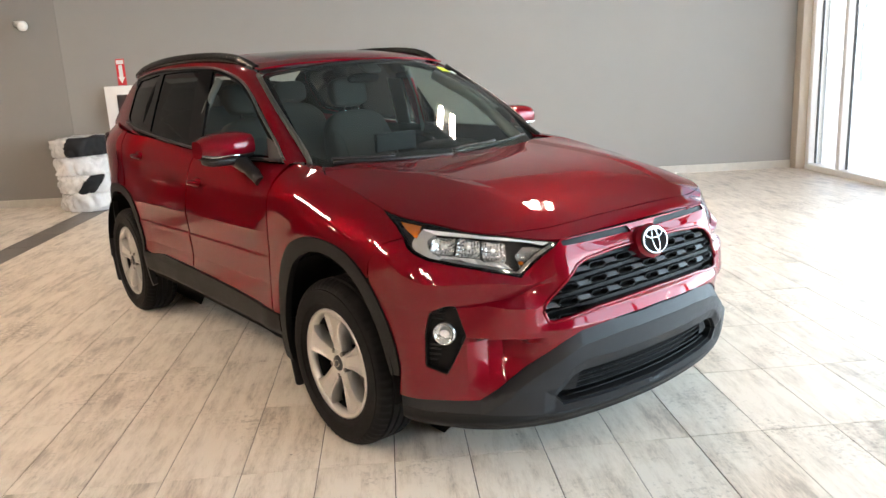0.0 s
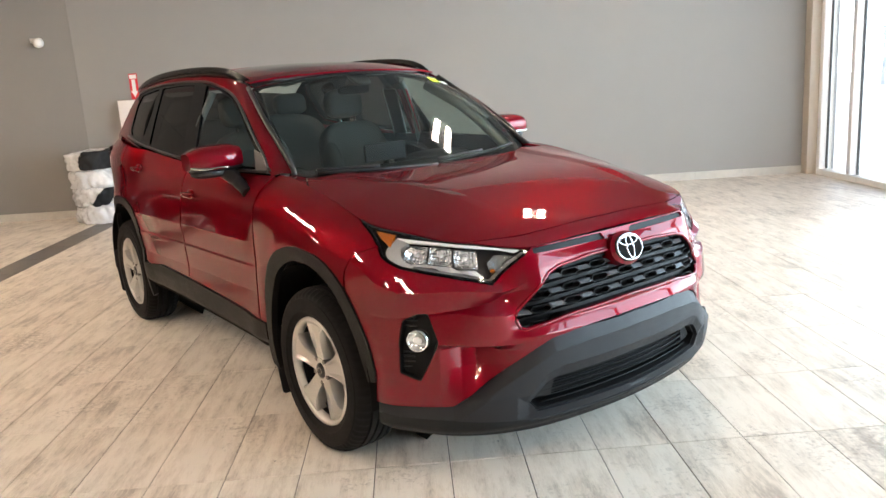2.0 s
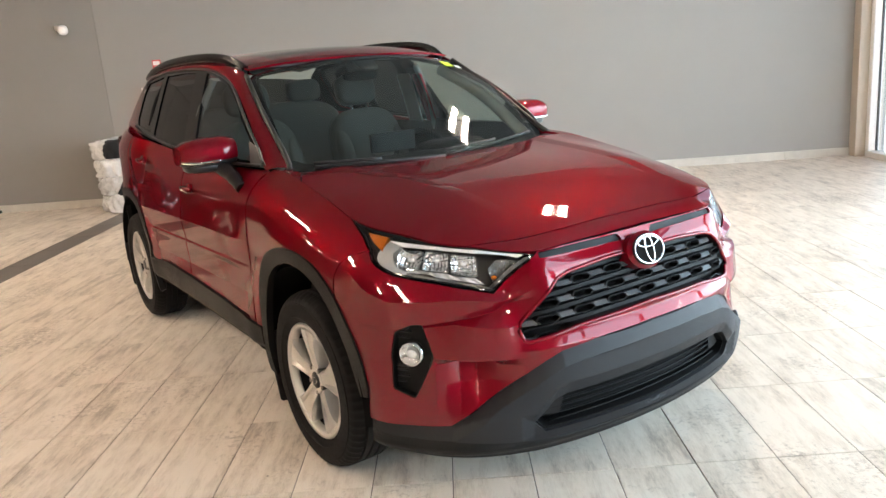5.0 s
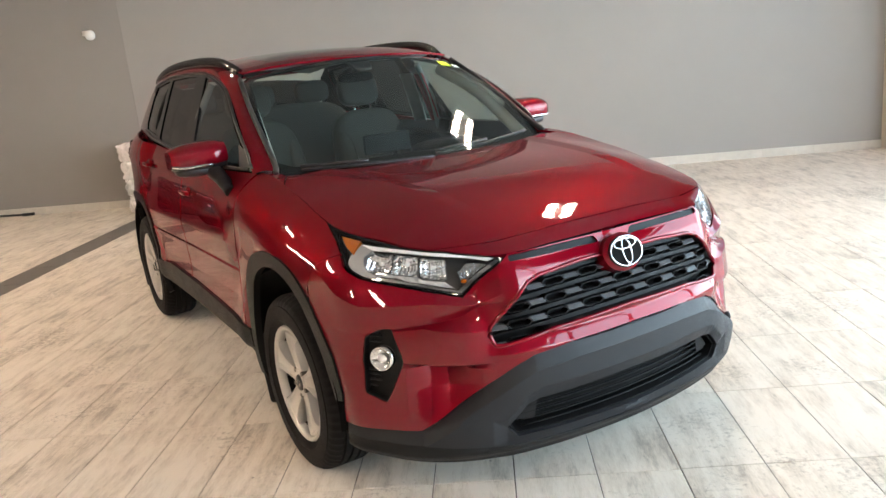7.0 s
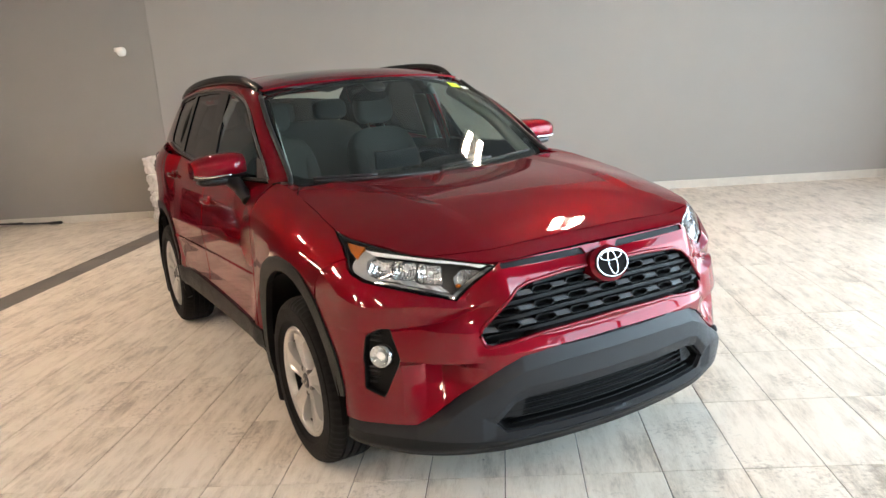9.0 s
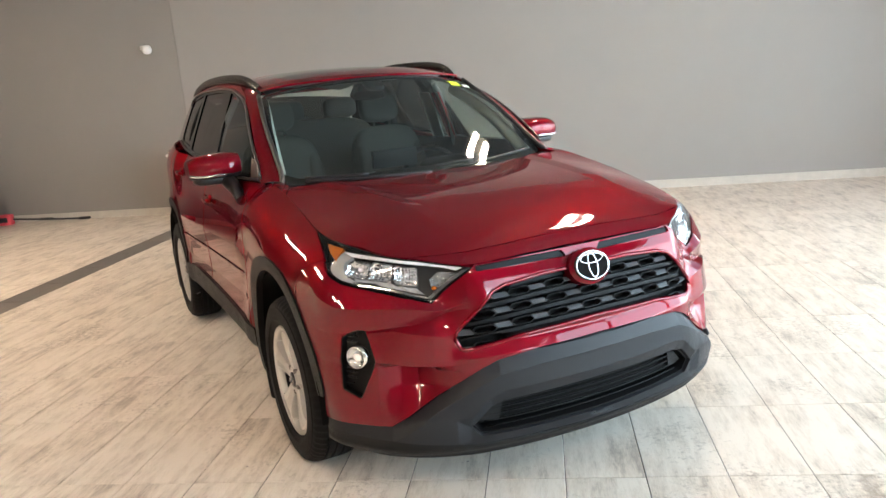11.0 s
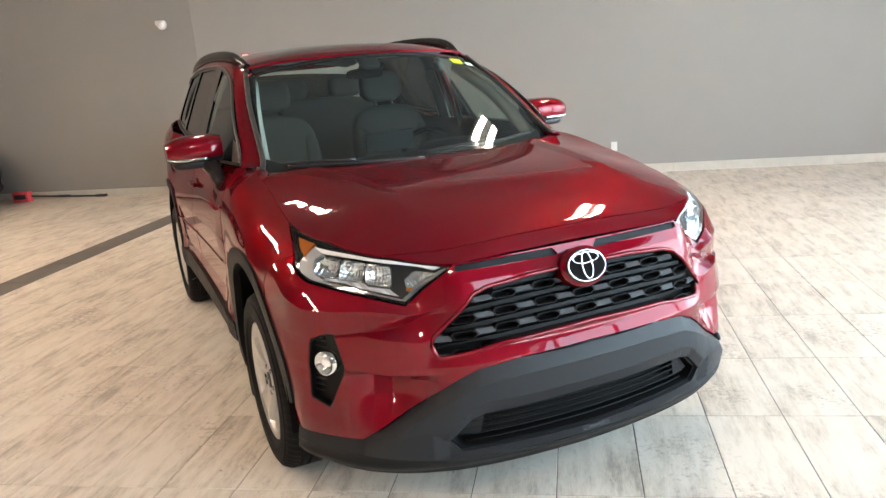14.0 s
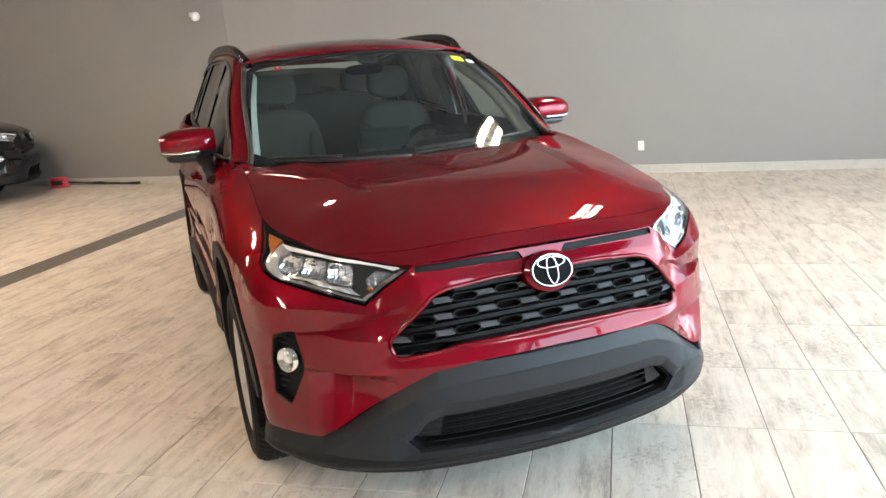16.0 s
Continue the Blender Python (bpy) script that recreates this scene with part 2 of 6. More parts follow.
STICKER_Y = material("yellow_sticker", (0.62, 0.80, 0.02), 0.5)
STICKER_W = material("white_sticker", (0.75, 0.80, 0.76), 0.5)
WALL = material("taupe_wall_paint", (0.283, 0.273, 0.257), 0.62, grain=0.035, grain_size=3.0, bump=0.12, bump_size=160)
WALL_DARK = material("taupe_panel_paint", (0.240, 0.230, 0.216), 0.6, grain=0.035, grain_size=3.0, bump=0.10, bump_size=160)
PLASTER = material("grey_ceiling_paint", (0.175, 0.172, 0.168), 0.8, grain=0.04, grain_size=4)
WALL_WEST = material("charcoal_wall_paint", (0.060, 0.056, 0.054), 0.65, grain=0.05, grain_size=3.0)
BASE = material("pale_skirting_tile", (0.52, 0.49, 0.44), 0.4, grain=0.10, grain_size=14)
JAMB = material("beige_jamb_paint", (0.52, 0.46, 0.38), 0.5, grain=0.04, grain_size=10)
ALU = material("white_window_frame", (0.88, 0.88, 0.87), 0.4, grain=0.06, grain_size=20)
ALU_DARK = material("dark_gasket", (0.05, 0.05, 0.05), 0.5)
GROUT = material("brown_grey_grout", (0.080, 0.060, 0.044), 0.9, grain=0.2, grain_size=40)
TILE = tile_material("weathered_wood_tile", (0.82, 0.745, 0.645), (0.45, 0.385, 0.315), (0.69, 0.61, 0.51))
TILE_BAND = tile_material("dark_band_tile", (0.16, 0.145, 0.13), (0.085, 0.075, 0.068), (0.12, 0.108, 0.098))
WHITE_PLASTIC = material("white_plastic", (0.78, 0.77, 0.74), 0.4, grain=0.03, grain_size=30)
BAG = material("white_polythene", (0.70, 0.70, 0.70), 0.28, coat=0.3, grain=0.05, grain_size=20)
BAG_DARK = material("black_print", (0.014, 0.014, 0.015), 0.62, spec=0.25)
SIGN_RED = material("red_sign_face", (0.62, 0.02, 0.03), 0.4)
SIGN_WHITE = material("white_sign_print", (0.82, 0.80, 0.78), 0.4)
FOAM_RED = material("red_foam", (0.62, 0.07, 0.09), 0.7, grain=0.1, grain_size=60)
# pavement lightened: daylight's wash-out is put into its colour
ASPHALT = material("snowy_pavement", (0.75, 0.76, 0.78), 0.9, grain=0.15, grain_size=3)
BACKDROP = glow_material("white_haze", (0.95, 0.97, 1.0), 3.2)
TUBE = glow_material("fluorescent_tube", (1.0, 0.785, 0.61), 101)


# ---------------------------------------------------------------- mesh tools
def curve(*pairs):
    """A smooth function through (position, value) pairs, flat outside them."""
    xs, ys = np.array([p[0] for p in pairs], float), np.array([p[1] for p in pairs], float)
    h, d = np.diff(xs), np.diff(ys) / np.diff(xs)
    m = np.zeros_like(ys)
    for i in range(1, len(xs) - 1):
        if d[i - 1] * d[i] > 0:
            w1, w2 = 2 * h[i] + h[i - 1], h[i] + 2 * h[i - 1]
            m[i] = (w1 + w2) / (w1 / d[i - 1] + w2 / d[i])
    m[0], m[-1] = d[0], d[-1]

    def value(x):
        x = np.clip(np.asarray(x, float), xs[0], xs[-1])
        i = np.clip(np.searchsorted(xs, x) - 1, 0, len(h) - 1)
        t = (x - xs[i]) / h[i]
        return ((1 + 2 * t) * (1 - t) ** 2 * ys[i] + t * (1 - t) ** 2 * h[i] * m[i]
                + t * t * (3 - 2 * t) * ys[i + 1] + t * t * (t - 1) * h[i] * m[i + 1])
    return value


def smooth(points, n=6, closed=False):
    """Catmull-Rom line through points of any dimension."""
    p = np.array(points, float)
    p = np.vstack([p[-1:], p, p[:2]]) if closed else np.vstack([2 * p[:1] - p[1:2], p, 2 * p[-1:] - p[-2:-1]])
    out = []
    for i in range(1, len(p) - 2):
        for k in range(n):
            t = k / n
            a, b, c, d = p[i - 1:i + 3]
            out.append(0.5 * (2 * b + (c - a) * t + (2 * a - 5 * b + 4 * c - d) * t * t + (3 * b - a - 3 * c + d) * t ** 3))
    if not closed:
        out.append(p[-2])
    return np.array(out)


def rounded(points, r=0.02, n=4):
    """A closed polygon with its corners rounded."""
    p, out = np.array(points, float), []
    for i in range(len(p)):
        a, b, c = p[i - 1], p[i], p[(i + 1) % len(p)]
        u, v = a - b, c - b
        lu, lv = np.linalg.norm(u), np.linalg.norm(v)
        k = min(r, lu * 0.45, lv * 0.45)
        s, e = b + u / lu * k, b + v / lv * k
        for j in range(n + 1):
            t = j / n
            out.append((1 - t) ** 2 * s + 2 * t * (1 - t) * b + t * t * e)
    return np.array(out)


def inset(poly, d):
    """The closed polygon moved inwards by d (outwards if negative)."""
    p = np.array(poly, float)
    area = np.sum(p[:, 0] * np.roll(p[:, 1], -1) - p[:, 1] * np.roll(p[:, 0], -1))
    if area < 0:
        p = p[::-1]
    e = np.roll(p, -1, 0) - p
    e /= np.maximum(np.linalg.norm(e, axis=1, keepdims=True), 1e-9)
    nrm = np.stack([-e[:, 1], e[:, 0]], 1)
    m = nrm + np.roll(nrm, 1, 0)
    m /= np.maximum(np.sum(m * m, 1, keepdims=True), 0.5) / 2
    return p + m * d


def within(poly, q):
    """Which of the points q lie in the closed polygon."""
    x, y = q[:, 0], q[:, 1]
    inside = np.zeros(len(q), bool)
    for a, b in zip(poly, np.roll(poly, -1, 0)):
        if a[1] == b[1]:
            continue
        hit = ((a[1] > y) != (b[1] > y)) & (x < (b[0] - a[0]) * (y - a[1]) / (b[1] - a[1]) + a[0])
        inside ^= hit
    return inside


def dense(poly, step):
    p, out = np.array(poly, float), []
    for a, b in zip(p, np.roll(p, -1, 0)):
        n = max(1, int(np.ceil(np.linalg.norm(b - a) / step)))
        out += [a + (b - a) * k / n for k in range(n)]
    return np.array(out)


from mathutils.geometry import delaunay_2d_cdt


def normals_of(f, uv, side, h=0.002):
    du = f(uv[:, 0] + h, uv[:, 1]) - f(uv[:, 0] - h, uv[:, 1])
    dv = f(uv[:, 0], uv[:, 1] + h) - f(uv[:, 0], uv[:, 1] - h)
    n = np.cross(du, dv) * side
    return n / np.maximum(np.linalg.norm(n, axis=1, keepdims=True), 1e-9)


def skin(outline, f, holes=(), step=0.03, lip=0.012, proud=0.0, side=1, cut=0.0, creases=()):
    """A bent sheet: the flat outline (less its holes) laid on the surface f(u, v), with edges turned in by lip.
    side: 1 or -1, so that the normals point outwards. creases: lines along which the surface is folded. Returns a bmesh."""
    if cut:
        outline = inset(outline, cut)
        holes = [inset(h, -cut) for h in holes]
    loops = [dense(outline, step)] + [dense(h, step) for h in holes]
    lo, hi = loops[0].min(0), loops[0].max(0)
    gx, gy = np.meshgrid(np.arange(lo[0], hi[0], step) + step * 0.5, np.arange(lo[1], hi[1], step) + step * 0.5)
    gx = gx + (np.arange(gx.shape[0]) % 2)[:, None] * step * 0.5
    g = np.stack([gx.ravel(), gy.ravel()], 1)
    keep = within(loops[0], g)
    for h in loops[1:]:
        keep &= ~within(h, g)
    g = g[keep]
    folds = []
    for line in creases:
        line = np.array(line, float)
        n = np.maximum(1, np.ceil(np.linalg.norm(np.diff(line, axis=0), axis=1) / step).astype(int))
        pts = np.vstack([a + (b - a) * (np.arange(k) / k)[:, None] for a, b, k in zip(line, line[1:], n)] + [line[-1:]])
        ok = within(loops[0], pts)
        for h in loops[1:]:
            ok &= ~within(h, pts)
        for run in np.split(np.arange(len(pts)), np.flatnonzero(np.diff(ok.astype(int))) + 1):
            if ok[run[0]] and len(run) > 1:
                folds.append(pts[run])
    border = np.vstack(loops + folds)
    if len(g):
        dmin = np.full(len(g), 9.0)
        for k in range(0, len(border), 200):
            d = np.linalg.norm(g[:, None] - border[None, k:k + 200], axis=2).min(1)
            dmin = np.minimum(dmin, d)
        g = g[dmin > step * 0.45]
    verts = [Vector(p) for p in border] + [Vector(p) for p in g]
    edges, at = [], 0
    for lp in loops:
        edges += [(at + i, at + (i + 1) % len(lp)) for i in range(len(lp))]
        at += len(lp)
    for line in folds:
        edges += [(at + i, at + i + 1) for i in range(len(line) - 1)]
        at += len(line)
    v2, _, faces, orig, _, _ = delaunay_2d_cdt(verts, edges, [], 0, 1e-6)
    uv = np.array([tuple(v) for v in v2])
    tri = np.array([t for t in faces if len(t) == 3])
    mid = uv[tri].mean(1)
    ok = within(loops[0], mid)
    for h in loops[1:]:
        ok &= ~within(h, mid)
    tri = tri[ok]
    pos, nrm = f(uv[:, 0], uv[:, 1]), normals_of(f, uv, side)
    pos = pos + nrm * (proud(uv)[:, None] if callable(proud) else proud)

    def raised(u, v):
        q = np.stack([u, v], 1)
        return f(u, v) + normals_of(f, q, side) * (proud(q)[:, None] if callable(proud) else 0)
    true = normals_of(raised, uv, side, 0.003 if callable(proud) else 0.007)
    bm = bmesh.new()
    own = bm.verts.layers.float_vector.new("own_normal")
    flag = bm.faces.layers.int.new("turned_in")
    vs = [bm.verts.new(p) for p in pos]
    for v, n in zip(vs, true):
        v[own] = Vector(n)
    corner = None
    if creases:
        # each face takes the normals of its own side of a fold
        c = uv[tri].mean(1)[:, None] - uv[tri]
        c = uv[tri] + c / np.maximum(np.linalg.norm(c, axis=2, keepdims=True), 1e-9) * 0.0012
        corner = normals_of(raised, c.reshape(-1, 2), side, 0.0008).reshape(-1, 3, 3)
        sides = [bm.loops.layers.float_vector.new("fold_normal")]
    for ti, t in enumerate(tri):
        a, b, c = (vs[i] for i in t)
        try:
            face = bm.faces.new((a, b, c) if side > 0 else (a, c, b))
            face.smooth = True
            if corner is not None:
                for lp, k in zip(face.loops, (0, 1, 2) if side > 0 else (0, 2, 1)):
                    lp[sides[0]] = Vector(corner[ti][k])
        except ValueError:
            pass
    if lip:
        rim = [e for e in bm.edges if len(e.link_faces) == 1]
        index = {v: i for i, v in enumerate(vs)}
        low = {}
        for e in rim:
            for v in e.verts:
                if v not in low:
                    low[v] = bm.verts.new(Vector(pos[index[v]] - nrm[index[v]] * lip))
        for e in rim:
            lp = e.link_loops[0]
            a, b = lp.vert, lp.link_loop_next.vert
            face = bm.faces.new((b, a, low[a], low[b]))
            face.smooth = True
            face[flag] = 1
            e.smooth = False
    bmesh.ops.delete(bm, geom=[v for v in bm.verts if not v.link_faces], context="VERTS")
    return bm


def sheet(f, us, vs, side=1, wrap_u=False):
    """A grid on the surface f(u, v)."""
    bm = bmesh.new()
    U, V = np.meshgrid(us, vs, indexing="ij")
    pos = f(U.ravel(), V.ravel())
    n, m = len(us), len(vs)
    v = [bm.verts.new(p) for p in pos]
    for i in range(n if wrap_u else n - 1):
        for j in range(m - 1):
            a, b, c, d = v[i * m + j], v[((i + 1) % n) * m + j], v[((i + 1) % n) * m + j + 1], v[i * m + j + 1]
            face = bm.faces.new((a, b, c, d) if side > 0 else (d, c, b, a))
            face.smooth = True
    return bm


def box(x0, x1, y0, y1, z0, z1, bevel=0.0, segments=2):
    bm = bmesh.new()
    bmesh.ops.create_cube(bm, size=1)
    bmesh.ops.transform(bm, matrix=pose((x0 + x1) / 2, (y0 + y1) / 2, (z0 + z1) / 2) @ Matrix.Diagonal((x1 - x0, y1 - y0, z1 - z0, 1)), verts=bm.verts)
    if bevel:
        bmesh.ops.bevel(bm, geom=bm.edges[:], offset=bevel, segments=segments, affect="EDGES", profile=0.5)
        for f in bm.faces:
            f.smooth = True
    return bm


def tube(path, r, sides=10, closed=False, flat=1.0):
    """A round bar along a line of points; r may be a list."""
    p = [Vector(q) for q in path]
    n = len(p)
    bm, rings = bmesh.new(), []
    up = Vector((0, 0, 1))
    for i, q in enumerate(p):
        if closed:
            d = p[(i + 1) % n] - p[i - 1]
        else:
            d = p[min(i + 1, n - 1)] - p[max(i - 1, 0)]
        d.normalize()
        ref = up if abs(d.dot(up)) < 0.95 else Vector((1, 0, 0))
        a = d.cross(ref).normalized()
        b = a.cross(d)
        rr = r[i] if hasattr(r, "__len__") else r
        rings.append([bm.verts.new(q + a * math.cos(2 * math.pi * k / sides) * rr + b * math.sin(2 * math.pi * k / sides) * rr * flat) for k in range(sides)])
    for i in range(n if closed else n - 1):
        s, t = rings[i], rings[(i + 1) % n]
        for k in range(sides):
            bm.faces.new((s[k], s[(k + 1) % sides], t[(k + 1) % sides], t[k])).smooth = True
    if not closed:
        bm.faces.new(rings[0][::-1])
        bm.faces.new(rings[-1])
    bmesh.ops.recalc_face_normals(bm, faces=bm.faces[:])
    return bm


def lathe(profile, n=48, axis="x", close=False):
    """Turned about the x axis: profile of (x, radius)."""
    bm, rings = bmesh.new(), []
    for k in range(n):
        a = 2 * math.pi * k / n
        rings.append([bm.verts.new((x, r * math.cos(a), r * math.sin(a))) for x, r in profile])
    m = len(profile)
    for k in range(n):
        s, t = rings[k], rings[(k + 1) % n]
        for j in range(m if close else m - 1):
            j2 = (j + 1) % m
            bm.faces.new((s[j], s[j2], t[j2], t[j])).smooth = True
    bmesh.ops.remove_doubles(bm, verts=bm.verts[:], dist=1e-5)
    bmesh.ops.recalc_face_normals(bm, faces=bm.faces[:])
    return bm


def joined(*meshes):
    out = bmesh.new()
    for b in meshes:
        me = bpy.data.meshes.new("tmp")
        b.to_mesh(me)
        b.free()
        out.from_mesh(me)
        bpy.data.meshes.remove(me)
    return out


def moved(bm, m):
    bmesh.ops.transform(bm, matrix=m, verts=bm.verts)
    if m.to_3x3().determinant() < 0:
        bmesh.ops.reverse_faces(bm, faces=bm.faces[:])
    return bm


def sharpen(bm, degrees=35):
    for e in bm.edges:
        if len(e.link_faces) == 2 and e.calc_face_angle(0) > radians(degrees):
            e.smooth = False
    for f in bm.faces:
        f.smooth = True
    return bm


def part(name, bm, mat, parent=None, label=""):
    me = bpy.data.meshes.new(name)
    bm.to_mesh(me)
    bm.free()
    me.materials.append(mat)
    if "own_normal" in me.attributes:
        # shade with the surface's own normals
        n, k = len(me.vertices), len(me.loops)
        vec, vi, flags = np.zeros(n * 3), np.zeros(k, int), np.zeros(len(me.polygons), int)
        me.attributes["own_normal"].data.foreach_get("vector", vec)
        me.loops.foreach_get("vertex_index", vi)
        me.attributes["turned_in"].data.foreach_get("value", flags)
        tot = np.zeros(len(me.polygons), int)
        me.polygons.foreach_get("loop_total", tot)
        per = vec.reshape(-1, 3)[vi]
        if "fold_normal" in me.attributes:
            fold = np.zeros(k * 3)
            me.attributes["fold_normal"].data.foreach_get("vector", fold)
            per = fold.reshape(-1, 3)
        per[np.repeat(flags, tot) == 1] = 0
        me.normals_split_custom_set([tuple(v) for v in per])
    ob = new(name, me)
    if parent is not None:
        ob.parent = parent
    return tagged(ob, label) if label else ob


def again(ob, m, parent):
    """Another object on the same mesh."""
    o = new(ob.name.split(".")[0], ob.data)
    o.parent = parent
    o.matrix_basis = m
    return o


def thing(name, m, label, category, group="", kind=""):
    e = new(name)
    e.empty_display_size = 0.1
    e.matrix_basis = m
    return tagged(e, label, category, group, kind)


def structure(name, bm, mat, label="", category=""):
    return tagged(part(name, bm, mat), label, category, kind="structure")

# ---------------------------------------------------------------- the showroom
TX, TY, TX0, TY0 = 0.302, 0.612, -0.092, 2.846
NW, NE = north(WEST), north(EAST)


def wall_panel(name, x0, x1, z0, z1, mat, set_back=0.0):
    """A length of the back wall, 0.2 m thick."""
    bm = bmesh.new()
    v = [bm.verts.new((x, north(x) + d + set_back, z)) for x in (x0, x1) for d in (0, 0.2) for z in (z0, z1)]
    for q in ((0, 1, 3, 2), (4, 6, 7, 5), (0, 4, 5, 1), (2, 3, 7, 6), (1, 5, 7, 3), (0, 2, 6, 4)):
        bm.faces.new([v[i] for i in q])
    bmesh.ops.recalc_face_normals(bm, faces=bm.faces[:])
    return structure(name, bm, mat, "taupe painted wall", "wall")


SEAM, HEAD = -4.10, 3.245
wall_panel("wall_north", SEAM + 0.0025, EAST + 0.3, 0, CEILING, WALL)
wall_panel("wall_north_panel", WEST, SEAM - 0.0025, 0, HEAD - 0.003, WALL_DARK, 0.004)
wall_panel("wall_north_head", WEST, SEAM - 0.0025, HEAD + 0.003, CEILING, WALL_DARK)
wall_panel("wall_north_core", WEST, EAST, 0, CEILING, ALU_DARK, 0.03)
# out of view; set dark so that the car's doors mirror a dark side
structure("wall_west", box(WEST - 0.2, WEST, SOUTH, NW + 0.2, 0, CEILING), WALL_WEST, "unseen charcoal wall, added to darken the car doors' reflections", "wall")
structure("ceiling", box(WEST - 0.2, EAST + 0.3, SOUTH - 0.2, NW + 0.3, CEILING, CEILING + 0.2), PLASTER, "grey painted ceiling", "ceiling")


def skirting(x0, x1):
    bm = bmesh.new()
    prof = [(0, 0), (-0.012, 0), (-0.012, 0.098), (-0.009, 0.102), (0, 0.102)]
    ends = [[bm.verts.new((x, north(x) + d, z)) for d, z in prof] for x in (x0, x1)]
    for k in range(len(prof)):
        k2 = (k + 1) % len(prof)
        bm.faces.new((ends[0][k], ends[0][k2], ends[1][k2], ends[1][k]))
    bm.faces.new(ends[0])
    bm.faces.new(ends[1][::-1])
    bmesh.ops.recalc_face_normals(bm, faces=bm.faces[:])
    return bm


base = tagged(new("baseboard"), "pale tile skirting along the taupe wall", "skirting", kind="structure")
x = WEST
while x < EAST - 0.1:
    part("skirting_tile", skirting(x, min(x + 0.597, EAST - 0.02)), BASE, base)
    x += 0.6


# glazed walls: posts, rails, panes
def glazing(name, along, start, stops, fixed, out, sill=0.07, head=3.45):
    """A shop window along x or y, with real openings between its posts."""
    win = tagged(new(name), "floor-to-ceiling shop window in aluminium frames", "window", kind="structure")

    def put(a0, a1, d0, d1, z0, z1, bevel=0.004):
        lo, hi = sorted((fixed + out * d0, fixed + out * d1))
        return box(a0, a1, lo, hi, z0, z1, bevel) if along == "x" else box(lo, hi, a0, a1, z0, z1, bevel)
    a_lo, a_hi = min(start, stops[-1]), max(start, stops[-1])
    part("window_sill", put(a_lo, a_hi, -0.02, 0.14, 0.0, sill), ALU, win)
    part("window_head", put(a_lo, a_hi, -0.02, 0.14, head, head + 0.10), ALU, win)
    edges = [start] + list(stops)
    for a in edges:
        part("window_post", put(a - 0.038, a + 0.038, 0.0, 0.13, sill, head), ALU, win)
    for a, b in zip(edges, edges[1:]):
        lo, hi = min(a, b) + 0.038, max(a, b) - 0.038
        for g0, g1 in ((lo, lo + 0.012), (hi - 0.012, hi)):
            part("gasket", put(g0, g1, 0.085, 0.11, sill, head, 0), ALU_DARK, win)
        part("pane", put(lo + 0.008, hi - 0.008, 0.094, 0.102, sill, head, 0), PANE, win).visible_shadow = False
    return win


E0 = NE - 0.175
glazing("window_1", "y", E0, [E0 - 0.69, E0 - 2.4, E0 - 4.2, E0 - 6.0, E0 - 7.8, E0 - 9.6, E0 - 11.4], EAST, 1)
structure("jamb", box(EAST - 0.12, EAST + 0.2, E0 + 0.038, NE + 0.02, 0, CEILING, 0.006), JAMB, "beige painted jamb beside the window", "jamb")
structure("wall_east_head", box(EAST, EAST + 0.2, SOUTH, E0 + 0.03, 3.55, CEILING), WALL, "taupe painted wall over the window", "wall")
structure("wall_east", box(EAST, EAST + 0.2, SOUTH, E0 - 11.425, 0, 3.55), WALL, "taupe painted wall", "wall")
structure("wall_south", box(WEST, EAST + 0.2, SOUTH - 0.2, SOUTH, 0, CEILING), WALL, "taupe painted wall", "wall")


# ceiling lamps
def ceiling_lamp(x, y):
    lamp = thing("ceiling_lamp", pose(x, y, CEILING, 0, 0, -4), "white ceiling fixture with two fluorescent tubes", "ceiling lamp", "ceiling lamps")
    part("tray", box(-0.22, 0.22, -0.50, 0.50, -0.06, -0.002, 0.006), WHITE_PLASTIC, lamp)
    for dx in (-0.125, 0.125):
        part("tube", box(dx - 0.058, dx + 0.058, -0.45, 0.45, -0.085, -0.061, 0.01), TUBE, lamp)
    return lamp


lamp = ceiling_lamp(2.05, 6.2)
# the lamp at (-5.0, 3.5) is an unseen addition that brightens the left floor
for lx, ly in ((-5.0, 3.5), (-6.0, 5.9), (-10.2, 6.2), (2.1, -2.0), (-2.6, -1.8), (-5.6, -2.2)):
    copy_thing(lamp, pose(lx, ly, CEILING, 0, 0, -4))
copy_thing(lamp, pose(-2.3, 6.8, CEILING, 0, 0, -4) @ Matrix.Diagonal((0.38, 0.30, 1, 1)))

# outside
structure("ground", box(-60, 90, -90, 90, -0.45, -0.30), ASPHALT, "pale pavement outside, washed out by daylight", "ground")
# self-lit white sheet, added in place of the overexposed daylight outside
glow_sheet = sheet(lambda a, z: np.stack([75 * np.sin(a), 10 + 75 * np.cos(a), z], -1), np.linspace(-0.3, 3.6, 60), np.linspace(-2, 16, 8), -1)
structure("backdrop", glow_sheet, BACKDROP, "glowing white backdrop added for the washed-out daylight beyond the lot", "backdrop")

# ---------------------------------------------------------------- the car's surfaces
# car axes: x to its left, y to its rear from the front axle, z up from the floor
CAR_AT = pose(0.426, 3.577, 0, 0, 0, 34.5)
WHEEL_Z, WHEELBASE = 0.345, 2.69
PLAN = smooth([(-0.2, -0.925), (0, -0.935), (0.2, -0.925), (0.4, -0.895), (0.6, -0.835), (0.75, -0.73), (0.845, -0.58),
               (0.895, -0.4), (0.912, -0.2), (0.915, 0), (0.912, 0.5), (0.905, 1.3), (0.908, 2.1), (0.905, 2.69),
               (0.862, 3.0), (0.79, 3.25), (0.67, 3.45), (0.45, 3.58), (0, 3.63)], 400)[400:]
